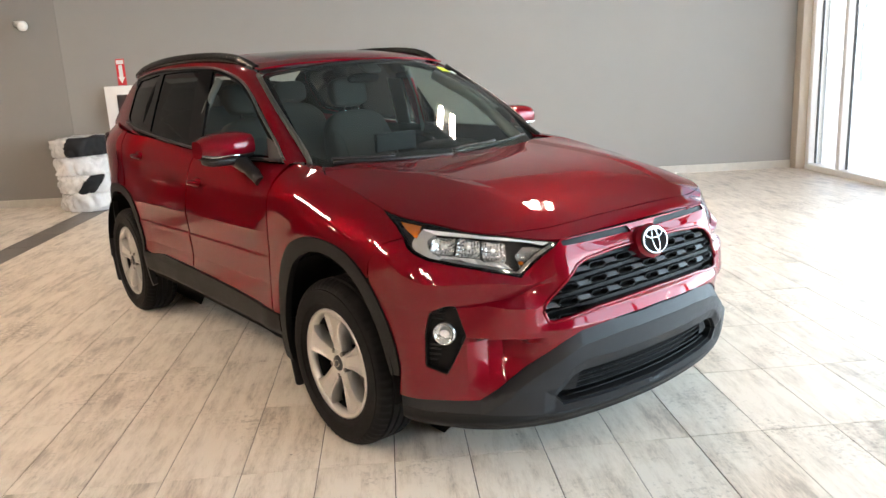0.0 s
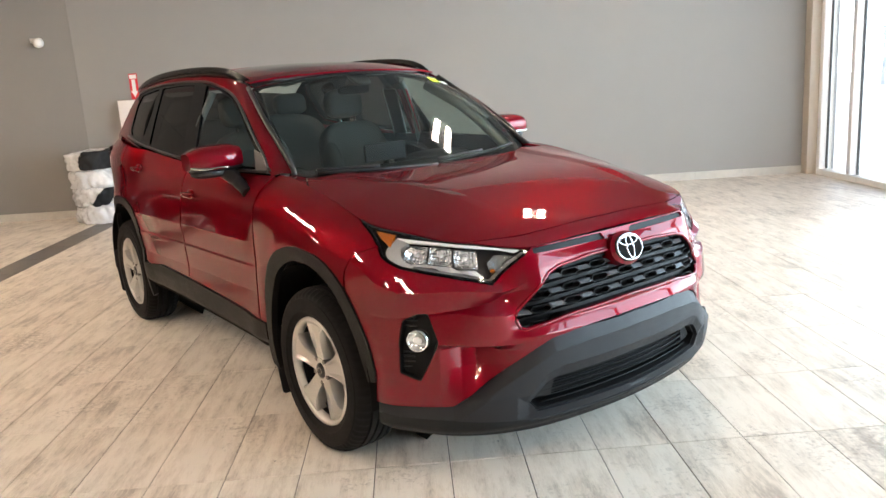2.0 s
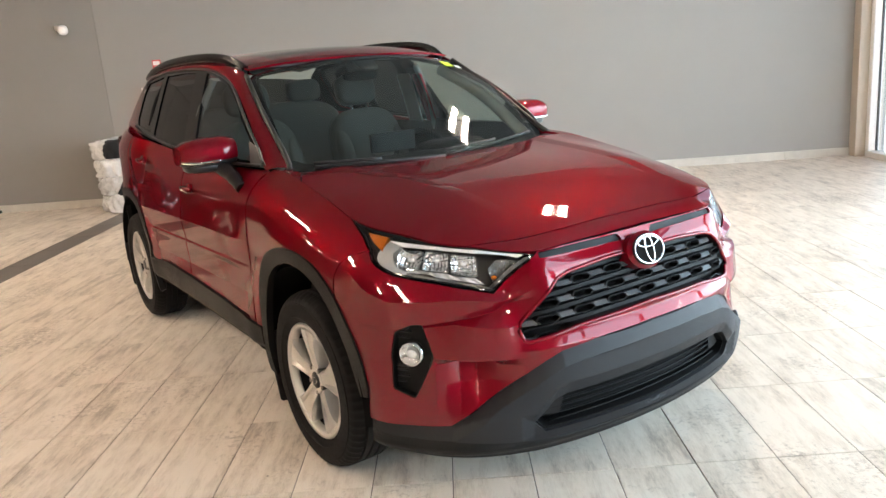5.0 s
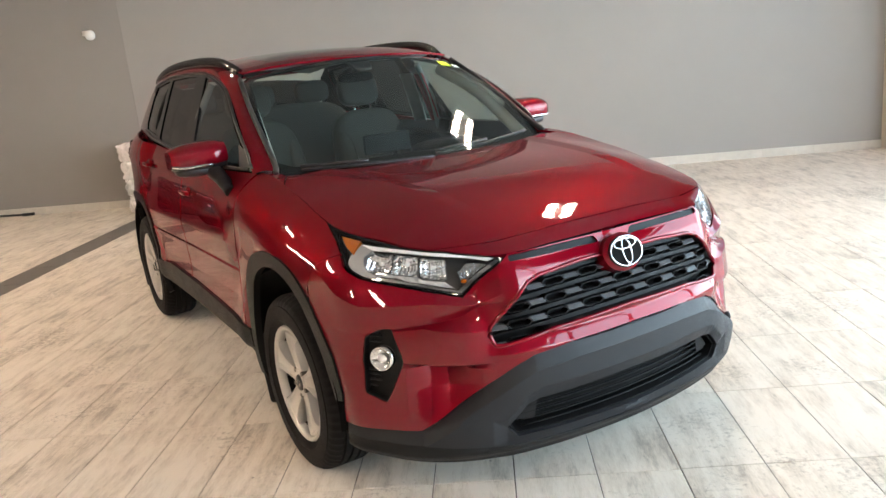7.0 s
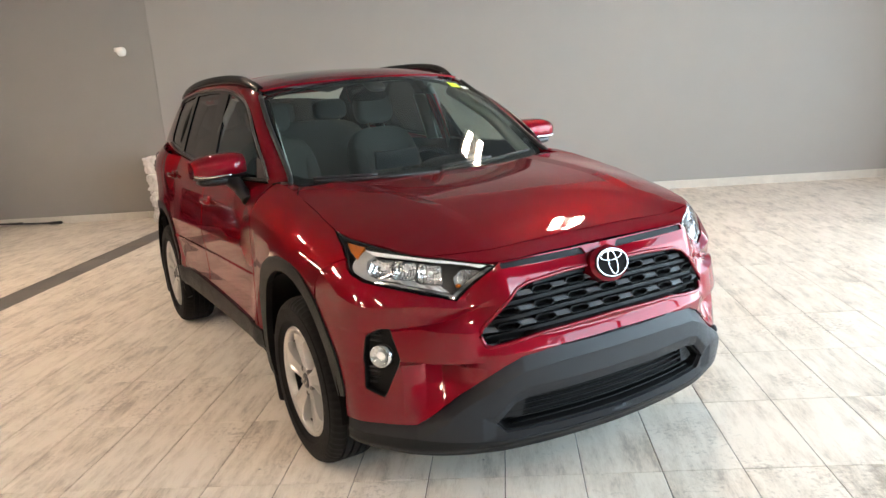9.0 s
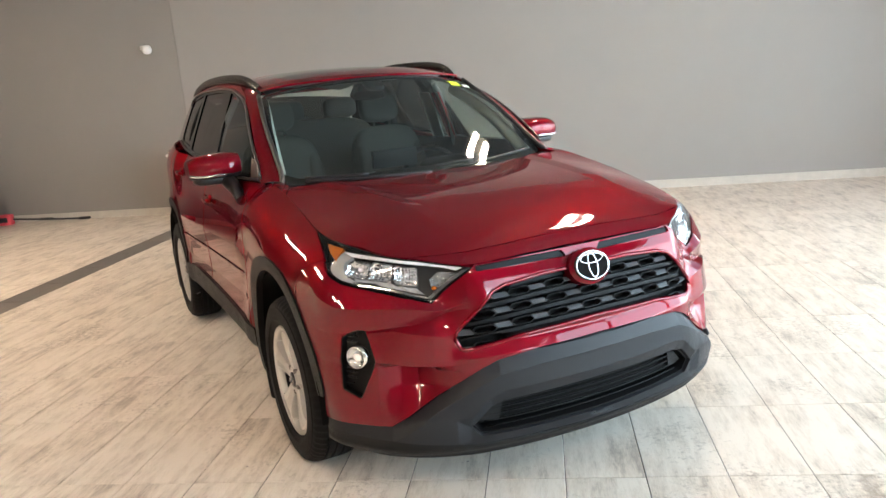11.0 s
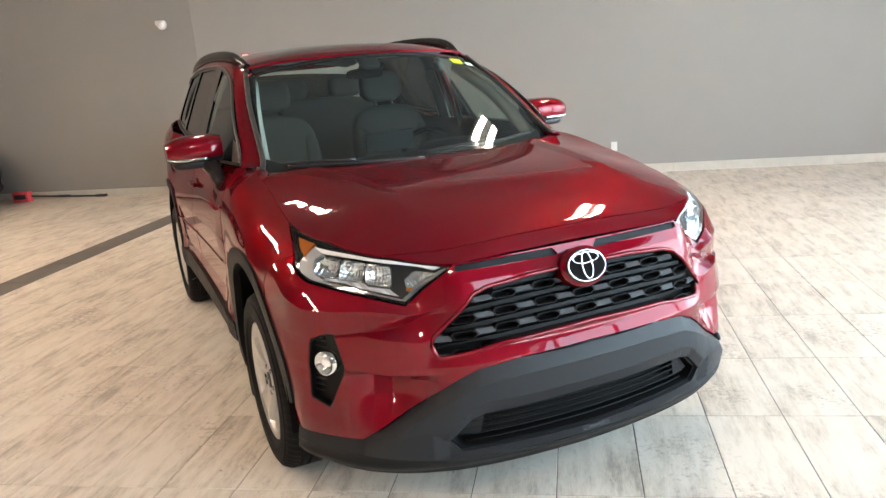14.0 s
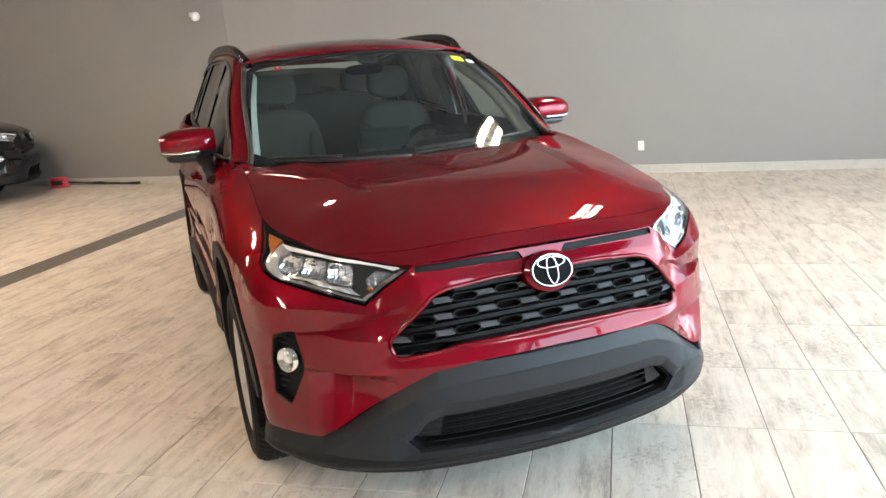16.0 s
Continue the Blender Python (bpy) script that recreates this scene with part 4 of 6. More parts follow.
# ---------------------------------------------------------------- the body's panels
def build_body(car, paint):
    for s in (1, -1):
        side = body_side(s)
        fender = [(y, float(shoulder_z(y)) + 0.0014) for y in np.linspace(-0.262, 0.44, 36)] + [(0.456, 1.12), (0.462, 1.0), (0.468, 0.77), (0.470, 0.475)]
        arch = [p for p in arch_line(ARCH_OUT, 0) if p[0] > -0.3275][::-1]
        fender += [p for p in arch if p[0] < 0.462 and p[1] > 0.45] + [(y_of_p(p), z) for p, z in ((1.2305, 0.84), (1.202, 0.888), (1.172, 0.910), (1.102, 0.931), (1.165, 0.965))]
        part("front_fender", skin(fender, side, cut=0.0014, side=s, step=0.016), paint, car)
        clad = np.array(arch_line(ARCH_OUT, 0) + arch_line(ARCH_IN, 0)[::-1])
        part("wheel_arch_trim", skin(clad, side, proud=0.008, lip=0.03, side=s, step=0.025), CLAD, car, "grey plastic wheel arch trim")
        pressed = [[(y, z + float(door_rise(y))) for y in np.linspace(0.40, 2.5, 40)] for z in DOOR_Z[1:-1]]
        top1 = [(y, float(shoulder_z(y)) - 0.002) for y in np.linspace(0.47, 1.44, 10)]
        part("front_door", skin(top1 + [(1.452, 0.8), (1.45, 0.510), (0.9, 0.500), (0.62, 0.492), (0.478, 0.478), (0.476, 0.77), (0.468, 1.0)], side, cut=0.002, side=s, step=0.025, creases=pressed), paint, car)
        top2 = [(y, float(shoulder_z(y)) - 0.002) for y in np.linspace(1.448, 2.50, 10)]
        arch_r = [p for p in arch_line(REAR_OUT, WHEELBASE) if p[0] < 2.52 and p[1] > 0.50][::-1]
        part("rear_door", skin(top2 + [(2.52, 1.1), (2.50, 0.90)] + arch_r + [(2.12, 0.488), (1.9, 0.516), (1.458, 0.511), (1.46, 0.8)], side, cut=0.002, side=s, step=0.03, creases=pressed), paint, car)
        arch_q = [p for p in arch_line(REAR_OUT, WHEELBASE) if p[0] > 2.52 and p[1] > 0.42]
        top3 = [(y, float(shoulder_z(y)) - 0.001) for y in np.linspace(2.51, 3.6, 12)]
        part("rear_quarter", skin(top3 + [(3.66, 1.2), (3.664, 0.45), (3.3, 0.42)] + arch_q[::-1] + [(2.508, 0.9), (2.526, 1.1)], side, cut=0.002, side=s, step=0.04), paint, car)
        clad_r = np.array(arch_line(REAR_OUT, WHEELBASE) + arch_line(REAR_IN, WHEELBASE)[::-1])
        part("wheel_arch_trim", skin(clad_r, side, proud=0.008, lip=0.03, side=s, step=0.03), CLAD, car)
        sill = [(0.42, 0.472), (0.62, 0.490), (0.9, 0.498), (1.45, 0.508), (1.9, 0.514), (2.12, 0.492), (2.235, 0.49), (2.245, 0.238), (0.40, 0.238)]
        part("sill_trim", skin(sill, side, proud=lambda uv: 0.012 - 1.1 * np.clip(0.385 - uv[:, 1], 0, 1), lip=0.05, side=s, step=0.025), CLAD, car, "grey plastic sill trim")
        rear_clad = [(3.12, 0.44), (3.62, 0.46), (3.62, 0.26), (3.18, 0.24)]
        part("rear_bumper_trim", skin(rear_clad, side, proud=0.01, lip=0.04, side=s, step=0.05), CLAD, car)
        # wheel housings and mud flaps
        for axle in (0, WHEELBASE):
            ring = [(s * 0.90, r) for r in ()]
            liner = sheet(lambda a, w: np.stack([s * (0.905 - 0.36 * w), axle + 0.44 * np.cos(a), WHEEL_Z + 0.015 + 0.445 * np.sin(a)], -1), np.linspace(-0.12, math.pi + 0.12, 24), np.linspace(0, 1, 4), s)
            back = sheet(lambda a, r: np.stack([s * (0.545 + 0 * r), axle + 0.44 * r * np.cos(a), WHEEL_Z + 0.015 + 0.445 * r * np.sin(a)], -1), np.linspace(0, 2 * math.pi, 24), np.linspace(0, 1, 3), s)
            part("wheel_housing", joined(liner, back), LINER, car)
            flap = plate(rounded([(-0.11, 0.0), (0.13, 0.0), (0.13, -0.30), (-0.105, -0.31)], 0.02), 0.006, 0.002)
            part("mud_flap", moved(flap, pose(s * 0.80, axle + 0.425, 0.44, 78, 0, 0)), BLACK, car, "black rubber mud flap")
        # door handles
        for y, z in ((1.315, 0.993), (2.262, 1.083)):
            m = Vector(side(np.array([y]), np.array([z]))[0])
            handle = superblob(0.015, 0.088, 0.015, 0.7, 16, 10)
            h = part("door_handle", moved(handle, pose(m.x + s * 0.018, m.y, m.z)), paint, car)
            part("handle_cup", moved(superblob(0.012, 0.05, 0.03, 0.8, 16, 10), pose(m.x - s * 0.004, m.y - 0.01, m.z)), paint, h)
    # nose
    lamp = headlamp_outline(1)
    seam = [(1.07, 0.904), (1.102, 0.930), (1.172, 0.910), (1.202, 0.888), (1.2305, 0.84)]
    arch_f = [fy(*p) for p in arch_line(ARCH_OUT, 0) if p[0] < -0.3275 and p[1] > 0.352][::-1]
    half = [(p, float(shoulder_z(np.interp(p, PLAN_P, PLAN[:, 1]))) + 0.0008) for p in np.linspace(0, 0.449, 18)] + [(0.451, 0.905), (0.612, 0.793), (0.687, 0.811), (0.77, 0.827), (0.877, 0.845), (0.973, 0.864), (1.036, 0.887)] + seam + arch_f + CHIN_LINE[::-1]
    holes = [np.array(mirrored(GRILLE)), fog_outline(1), fog_outline(-1), strip_outline(1), strip_outline(-1)]
    part("front_bumper", skin(mirrored(half), body, holes, step=0.0105, lip=0.016, cut=0.0014, creases=fold_lines(1) + fold_lines(-1)), paint, car)
    for s in (1, -1):
        part("hood_strip", skin(strip_outline(s), body, proud=-0.008, lip=0.01, step=0.02), GRILLE_BLACK, car)
    chin = CHIN_LINE + [fy(-0.462, 0.315)] + [fx(0.745, 0.322), fx(0.52, 0.294), fx(0, 0.286)]
    part("bumper_guard", skin(mirrored(chin), body, [np.array(mirrored(LOWER_GRILLE))], step=0.011, lip=0.04, proud=guard_relief, cut=0.001, creases=[[(s * q, z - 0.050) for q, z in CHIN_LINE] for s in (1, -1)]), CHIN, car, "grey plastic lower bumper guard")
    lip = [fx(0, 0.286), fx(0.5, 0.293), fx(0.745, 0.320), fy(-0.462, 0.314), fy(-0.478, 0.264), fx(0.70, 0.252), fx(0.5, 0.243), fx(0, 0.242)]
    part("bumper_lip", skin(mirrored(lip), body, step=0.02, lip=0.05, proud=lambda uv: 0.010 + 0.014 * bell(uv[:, 1], 0.282, 0.016)), CLAD, car)
    part("undertray", box(-0.62, 0.62, -0.50, 3.4, 0.255, 0.29), LINER, car)
    rim = [(float(x), float(y)) for x, y, _ in EDGE[::60]]
    back = [(x, float(cowl_y(x))) for x in (0.6, 0.45, 0.3, 0.15, 0.0)]
    x_end = next(x for x in np.linspace(0.45, 0.85, 401) if x >= np.interp(float(seam_y(x)), EDGE[:, 1], EDGE[:, 0]) - 0.002)
    side_rim = [q for q in rim if float(seam_y(x_end)) < q[1] < HOOD_BEND]
    front = [(x, float(seam_y(abs(x)))) for x in np.linspace(-x_end, x_end, 60)]
    back = [HOOD_CORNER] + [(x, float(cowl_y(x))) for x in (0.6, 0.45, 0.3, 0.15, 0.0)]
    hood_line = front + side_rim + back + [(-x, y) for x, y in back[-2::-1]] + [(-x, y) for x, y in side_rim[::-1]]
    part("hood", skin(hood_line, hood, step=0.018, lip=0.016, cut=0.002, creases=hood_creases()), paint, car)
    nose = [q for q in rim if q[1] < float(seam_y(x_end))]
    part("nose_panel", skin([(-x, y) for x, y in nose[::-1]] + nose[1:] + front[::-1], hood, step=0.014, lip=0.016, cut=0.0012), paint, car)
    for s in (1, -1):
        cap = [q for q in rim if HOOD_BEND + 0.004 < q[1] < 0.445] + [(0.705, 0.43), (HOOD_CORNER[0] + 0.002, HOOD_CORNER[1] + 0.004)]
        part("fender_cap", skin([(s * x, y) for x, y in cap], hood, step=0.02, lip=0.012, cut=0.001), paint, car)
    part("engine_cover", box(-0.70, 0.70, -0.60, 0.45, 0.55, 0.90), LINER, car)
    part("inner_nose", skin(mirrored([fx(0, 0.97), fx(0.6, 0.96), fy(-0.5, 0.96), fy(-0.5, 0.3), fx(0, 0.28)]), body, step=0.05, lip=0, proud=-0.10), LINER, car)
    for s in (1, -1):
        part("door_core", sheet(lambda y, z: body(s * p_of_y(y), z) - np.stack([s * 0.03 + 0 * y, 0 * y, 0 * y], -1), np.linspace(0.40, 2.55, 30), np.linspace(0.33, 1.13, 8), s), LINER, car)
    cowl = sheet(lambda u, v: np.stack([u * 0.76, cowl_y(np.abs(u * 0.76)) - 0.04 + 0.16 * v, 1.085 + 0.03 * np.abs(u) + 0.0 * v], -1), np.linspace(-1, 1, 30), np.linspace(0, 1, 4))
    part("cowl_panel", cowl, BLACK, car)


def guard_relief(uv):
    """The guard stands proud, with a chamfered upper edge and a soft fall round the lower opening."""
    p, z = np.abs(uv[:, 0]), uv[:, 1]
    top = np.interp(p, [q[0] for q in CHIN_LINE], [q[1] for q in CHIN_LINE])
    lip_z = np.interp(p, [q[0] for q in LOWER_GRILLE[:4]], [q[1] for q in LOWER_GRILLE[:4]])
    end = LOWER_GRILLE[3][0]
    near = np.maximum((z - lip_z) / 0.040, (p - end) / 0.05)
    return 0.020 - 0.028 * np.clip(1 - (top - z) / 0.050, 0, 1) - 0.017 * np.clip(1 - near, 0, 1) * (z > 0.30)


def build_upper(car, paint):
    """Roof, pillars, glass, rails and mirrors."""
    ws_half = [(0, 0.985), (0.30, 0.985), (0.56, 0.99), (0.582, 0.965), (0.646, 0.55), (0.697, 0.06), (0.70, 0.0), (0.3, 0.0), (0, 0.0)]
    part("windscreen", skin(mirrored(ws_half), windscreen, step=0.04, lip=0.004), GLASS, car, "clear laminated windscreen").visible_shadow = False
    rim_half = [(0, 1.004), (0.575, 1.004), (0.602, 0.97), (0.665, 0.55), (0.722, 0.03), (0.722, -0.03), (0, -0.03)]
    inner_half = [(0, 0.962), (0.545, 0.968), (0.575, 0.94), (0.640, 0.54), (0.696, 0.09), (0.64, 0.055), (0.3, 0.05), (0, 0.05)]
    part("windscreen_edge", skin(mirrored(rim_half), windscreen, [np.array(mirrored(inner_half))], step=0.03, lip=0.006, proud=-0.004), GLOSS_BLACK, car)
    part("roof", skin(mirrored([(0, 0.935), (0.3, 0.963), (0.59, 1.05), (0.602, 1.3), (0.60, 2.2), (0.585, 2.95), (0.4, 3.08), (0, 3.1)][::1]), roof, [rounded([(-0.43, 1.12), (0.43, 1.12), (0.43, 1.92), (-0.43, 1.92)], 0.05)], step=0.05, lip=0.01), paint, car)
    part("sunroof", skin(rounded([(-0.425, 1.125), (0.425, 1.125), (0.425, 1.915), (-0.425, 1.915)], 0.05), roof, step=0.06, lip=0.01, proud=-0.002), GLOSS_BLACK, car, "dark glass sunroof panel")
    part("roof_aerial", skin(rounded([(-0.02, 2.55), (0.02, 2.55), (0.02, 2.70), (-0.02, 2.70)], 0.01), roof, step=0.02, lip=0.01, proud=0.01), paint, car)
    fin = superblob(0.018, 0.075, 0.05, 0.9, 14, 8)
    part("shark_fin", moved(fin, pose(0, 2.86, 1.62)), paint, car)
    for s in (1, -1):
        # front pillar and roof side as one strip between the glass lines
        inner = smooth([(0.703, 0.405, 1.130), (0.697, 0.47, 1.178), (0.659, 0.77, 1.370), (0.604, 1.045, 1.529), (0.600, 1.3, 1.598), (0.597, 1.8, 1.624), (0.595, 2.3, 1.622), (0.575, 2.95, 1.585)], 8)
        outer = smooth([(0.80, 0.455, 1.130), (0.782, 0.53, 1.170), (0.728, 0.79, 1.36), (0.672, 1.08, 1.498), (0.648, 1.34, 1.551), (0.628, 1.8, 1.588), (0.625, 2.3, 1.590), (0.63, 2.85, 1.555)], 8)

        def strip(u, v, inner=inner, outer=outer):
            k = np.clip(u, 0, 1) * (len(inner) - 1)
            i = np.minimum(k.astype(int), len(inner) - 2)
            f = (k - i)[:, None]
            a, b = inner[i] * (1 - f) + inner[i + 1] * f, outer[i] * (1 - f) + outer[i + 1] * f
            w = v[:, None]
            q = a * (1 - w) + b * w
            bulge = 0.013 * np.sin(np.pi * np.clip(v, 0, 1))
            q[:, 0] += bulge * 0.6
            q[:, 2] += bulge * 0.8
            q[:, 0] *= s
            return q
        part("roof_side", sheet(strip, np.linspace(0, 1, 60), np.linspace(0, 1, 9), -s), paint, car)
        glass = side_glass(s)
        # daylight openings: door glass, rear door glass, quarter glass
        panes = [([(0.545, 1.157), (1.37, 1.167), (1.53, 1.562), (1.32, 1.531), (1.10, 1.482), (0.90, 1.396), (0.67, 1.253)], SIDE_GLASS, "side_window"),
                 ([(1.565, 1.183), (2.23, 1.228), (2.31, 1.568), (1.95, 1.574), (1.725, 1.568)], DARK_GLASS, "rear_side_window"),
                 ([(2.29, 1.242), (2.70, 1.277), (2.762, 1.31), (2.797, 1.47), (2.75, 1.533), (2.375, 1.567)], DARK_GLASS, "quarter_window")]
        surround = [(0.50, 1.140), (1.3, 1.150), (2.3, 1.213), (2.76, 1.262), (2.795, 1.30), (2.825, 1.48), (2.775, 1.548), (2.40, 1.583), (1.90, 1.588), (1.55, 1.576), (1.32, 1.546), (1.09, 1.496), (0.88, 1.405), (0.60, 1.232)]
        part("window_frame", skin(rounded(surround, 0.02, 3), glass, [rounded(q, 0.014, 3) for q, _, _ in panes], step=0.03, lip=0.02, side=s), GLOSS_BLACK, car, "gloss black window surround")
        for q, mat, name in panes:
            part(name, skin(rounded(q, 0.014, 3), glass, step=0.06, lip=0.003, proud=-0.006, side=s), mat, car).visible_shadow = False
        top = [Vector(v) for v in glass(*np.array(smooth([(0.515, 1.16), (0.60, 1.235), (0.88, 1.407), (1.09, 1.498), (1.32, 1.548), (1.55, 1.578), (1.90, 1.590), (2.40, 1.585), (2.775, 1.55), (2.82, 1.50)], 6)).T)]
        part("window_moulding", tube([v + Vector((s * 0.003, 0, 0.003)) for v in top], 0.0065, 8), CHROME_DARK, car, "dark bright-edged window moulding")
        bot = [Vector(v) for v in glass(*np.array(smooth([(0.515, 1.147), (1.3, 1.157), (2.3, 1.217), (2.76, 1.268)], 6)).T)]
        part("belt_moulding", tube([v + Vector((s * 0.004, 0, 0)) for v in bot], 0.008, 8), BLACK, car)
        # body between windows and rear: upper quarter
        upper_q = [(2.40, 1.20), (2.765, 1.260), (2.798, 1.30), (2.828, 1.48), (2.778, 1.55), (2.40, 1.586), (2.76, 1.588), (2.96, 1.50), (3.19, 1.27), (3.12, 1.24)]
        part("rear_pillar", skin(upper_q, glass, step=0.05, lip=0.0, side=s), paint, car)
        part("pillar_lining", skin(upper_q, glass, step=0.05, lip=0.0, proud=-0.02, side=s), DASH, car)
        rail_line = smooth([(0.582, 1.11, 1.553), (0.596, 1.20, 1.588), (0.604, 1.34, 1.618), (0.61, 1.6, 1.638), (0.612, 2.0, 1.644), (0.61, 2.4, 1.634), (0.60, 2.75, 1.604), (0.59, 2.95, 1.568)], 8)
        rail = part("roof_rail", tube([(s * x, y, z) for x, y, z in rail_line], 0.021, 10, flat=1.35), RAIL_BLACK, car, "black roof rail")
        for y, z in ((1.12, 1.553), (2.93, 1.560)):
            part("rail_foot", moved(superblob(0.024, 0.06, 0.022, 0.8, 16, 10), pose(s * 0.590, y + (0.04 if y < 2 else -0.04), z + 0.012, 18 if y < 2 else -14, 0, 0)), BLACK, rail)
        sail = skin(rounded([(0.47, 1.138), (0.60, 1.145), (0.665, 1.245), (0.60, 1.225)], 0.006, 2), side_glass(s), step=0.03, lip=0.01, proud=0.004, side=s)
        part("sail_trim", sail, BLACK, car)
        foot_trim = smooth([(s * 0.725, 0.375, 1.124), (s * 0.702, 0.45, 1.176), (s * 0.663, 0.77, 1.378), (s * 0.612, 1.03, 1.528)], 6)
        part("pillar_trim", tube(foot_trim, 0.012, 8, flat=1.2), BLACK, car, "black strip along the windscreen")
        build_mirror(car, s, paint)
    # tailgate, rear glass and lamps
    gate = sheet(lambda x, t: np.stack([x, 3.06 + 0.50 * t - 0.12 * (np.abs(x) / 0.75) ** 2 * t, 1.56 - 0.36 * t - 0.04 * (np.abs(x) / 0.6) ** 2], -1), np.linspace(-0.62, 0.62, 14), np.linspace(0.12, 0.95, 8), -1)
    part("rear_window", gate, DARK_GLASS, car).visible_shadow = False
    part("tailgate", sheet(lambda x, z: np.stack([x, 3.60 - 0.16 * (np.abs(x) / 0.62) ** 2.5 - 0.25 * np.clip(z - 1.05, 0, 1), z], -1), np.linspace(-0.62, 0.62, 16), np.linspace(0.45, 1.24, 8), -1), paint, car)
    part("tailgate_lining", sheet(lambda x, z: np.stack([x, 3.56 - 0.16 * (np.abs(x) / 0.62) ** 2.5 - 0.25 * np.clip(z - 1.05, 0, 1), z], -1), np.linspace(-0.60, 0.60, 16), np.linspace(0.45, 1.24, 8), 1), DASH, car)
    part("spoiler", moved(superblob(0.55, 0.10, 0.022, 0.5, 24, 10), pose(0, 3.08, 1.56)), paint, car)
    for s in (1, -1):
        part("tail_lamp", moved(superblob(0.045, 0.14, 0.06, 0.5, 18, 10), pose(s * 0.748, 3.21, 1.14, 0, 0, s * 24)), LENS_RED, car)


def build_mirror(car, s, paint):
    """Door mirror: painted cap over a black shell, bright signal strip, arm and glass."""
    mirror = new("door_mirror")
    mirror.parent = car
    mirror.matrix_basis = pose(s * 0.948, 0.79, 1.212, 0, 0, 0)
    mirror["label"] = "red door mirror with a black base and bright signal strip"
    reach = curve((-0.125, 0.86), (-0.07, 1.0), (0.03, 0.98), (0.085, 0.84), (0.115, 0.60))

    def shell(t, x):
        # t round the cross-section, x outwards along the mirror
        k = reach(x)
        c, sn = np.cos(t), np.sin(t)
        y = np.where(c < 0, -0.105 * k * np.abs(c) ** 0.8, 0.055 * np.abs(c) ** 0.35)
        z = 0.066 * k * np.sign(sn) * np.abs(sn) ** 0.75 - 0.006 * (x > 0.0) * (x / 0.1)
        return np.stack([s * x, y + 0.13 * np.clip(x + 0.125, 0, 1) ** 1.6, z], -1)
    xs = np.linspace(-0.125, 0.115, 16)
    cap = sheet(shell, np.linspace(0.10, math.pi + 0.42, 26), xs, s)
    ends = []
    for xe, flip in ((-0.125, 1), (0.115, -1)):
        e = bmesh.new()
        vs = [e.verts.new(p) for p in shell(np.linspace(0, 2 * math.pi, 40)[:-1], np.full(39, xe))]
        e.faces.new(vs if flip * s > 0 else vs[::-1])
        ends.append(e)
    part("mirror_cap", joined(cap, ends.pop()), paint, mirror)
    part("mirror_shell", joined(sheet(lambda t, x: shell(t, x) * 0.985, np.linspace(0, 2 * math.pi, 50), xs, s), *ends), BLACK, mirror)
    line = [tuple(v) for v in shell(np.full(14, math.pi + 0.48), np.linspace(-0.05, 0.113, 14))]
    part("signal_strip", tube([(x, y - 0.002, z) for x, y, z in line], 0.0065, 8), CHROME, mirror, "bright signal strip")
    part("mirror_arm", tube(smooth([(-s * 0.050, 0.0, -0.055), (-s * 0.075, -0.10, -0.100), (-s * 0.080, -0.205, -0.158)], 5), [0.036] * 5 + [0.031] * 3 + [0.026] * 3, 12), BLACK, mirror)
    part("mirror_belly", moved(superblob(0.105, 0.07, 0.026, 0.6, 20, 10), pose(-s * 0.01, 0.005, -0.062)), BLACK, mirror)
    part("mirror_glass", moved(superblob(0.095, 0.004, 0.052, 0.5, 20, 10), pose(0.0, 0.066, 0, 0, 0, s * 7)), CHROME, mirror)


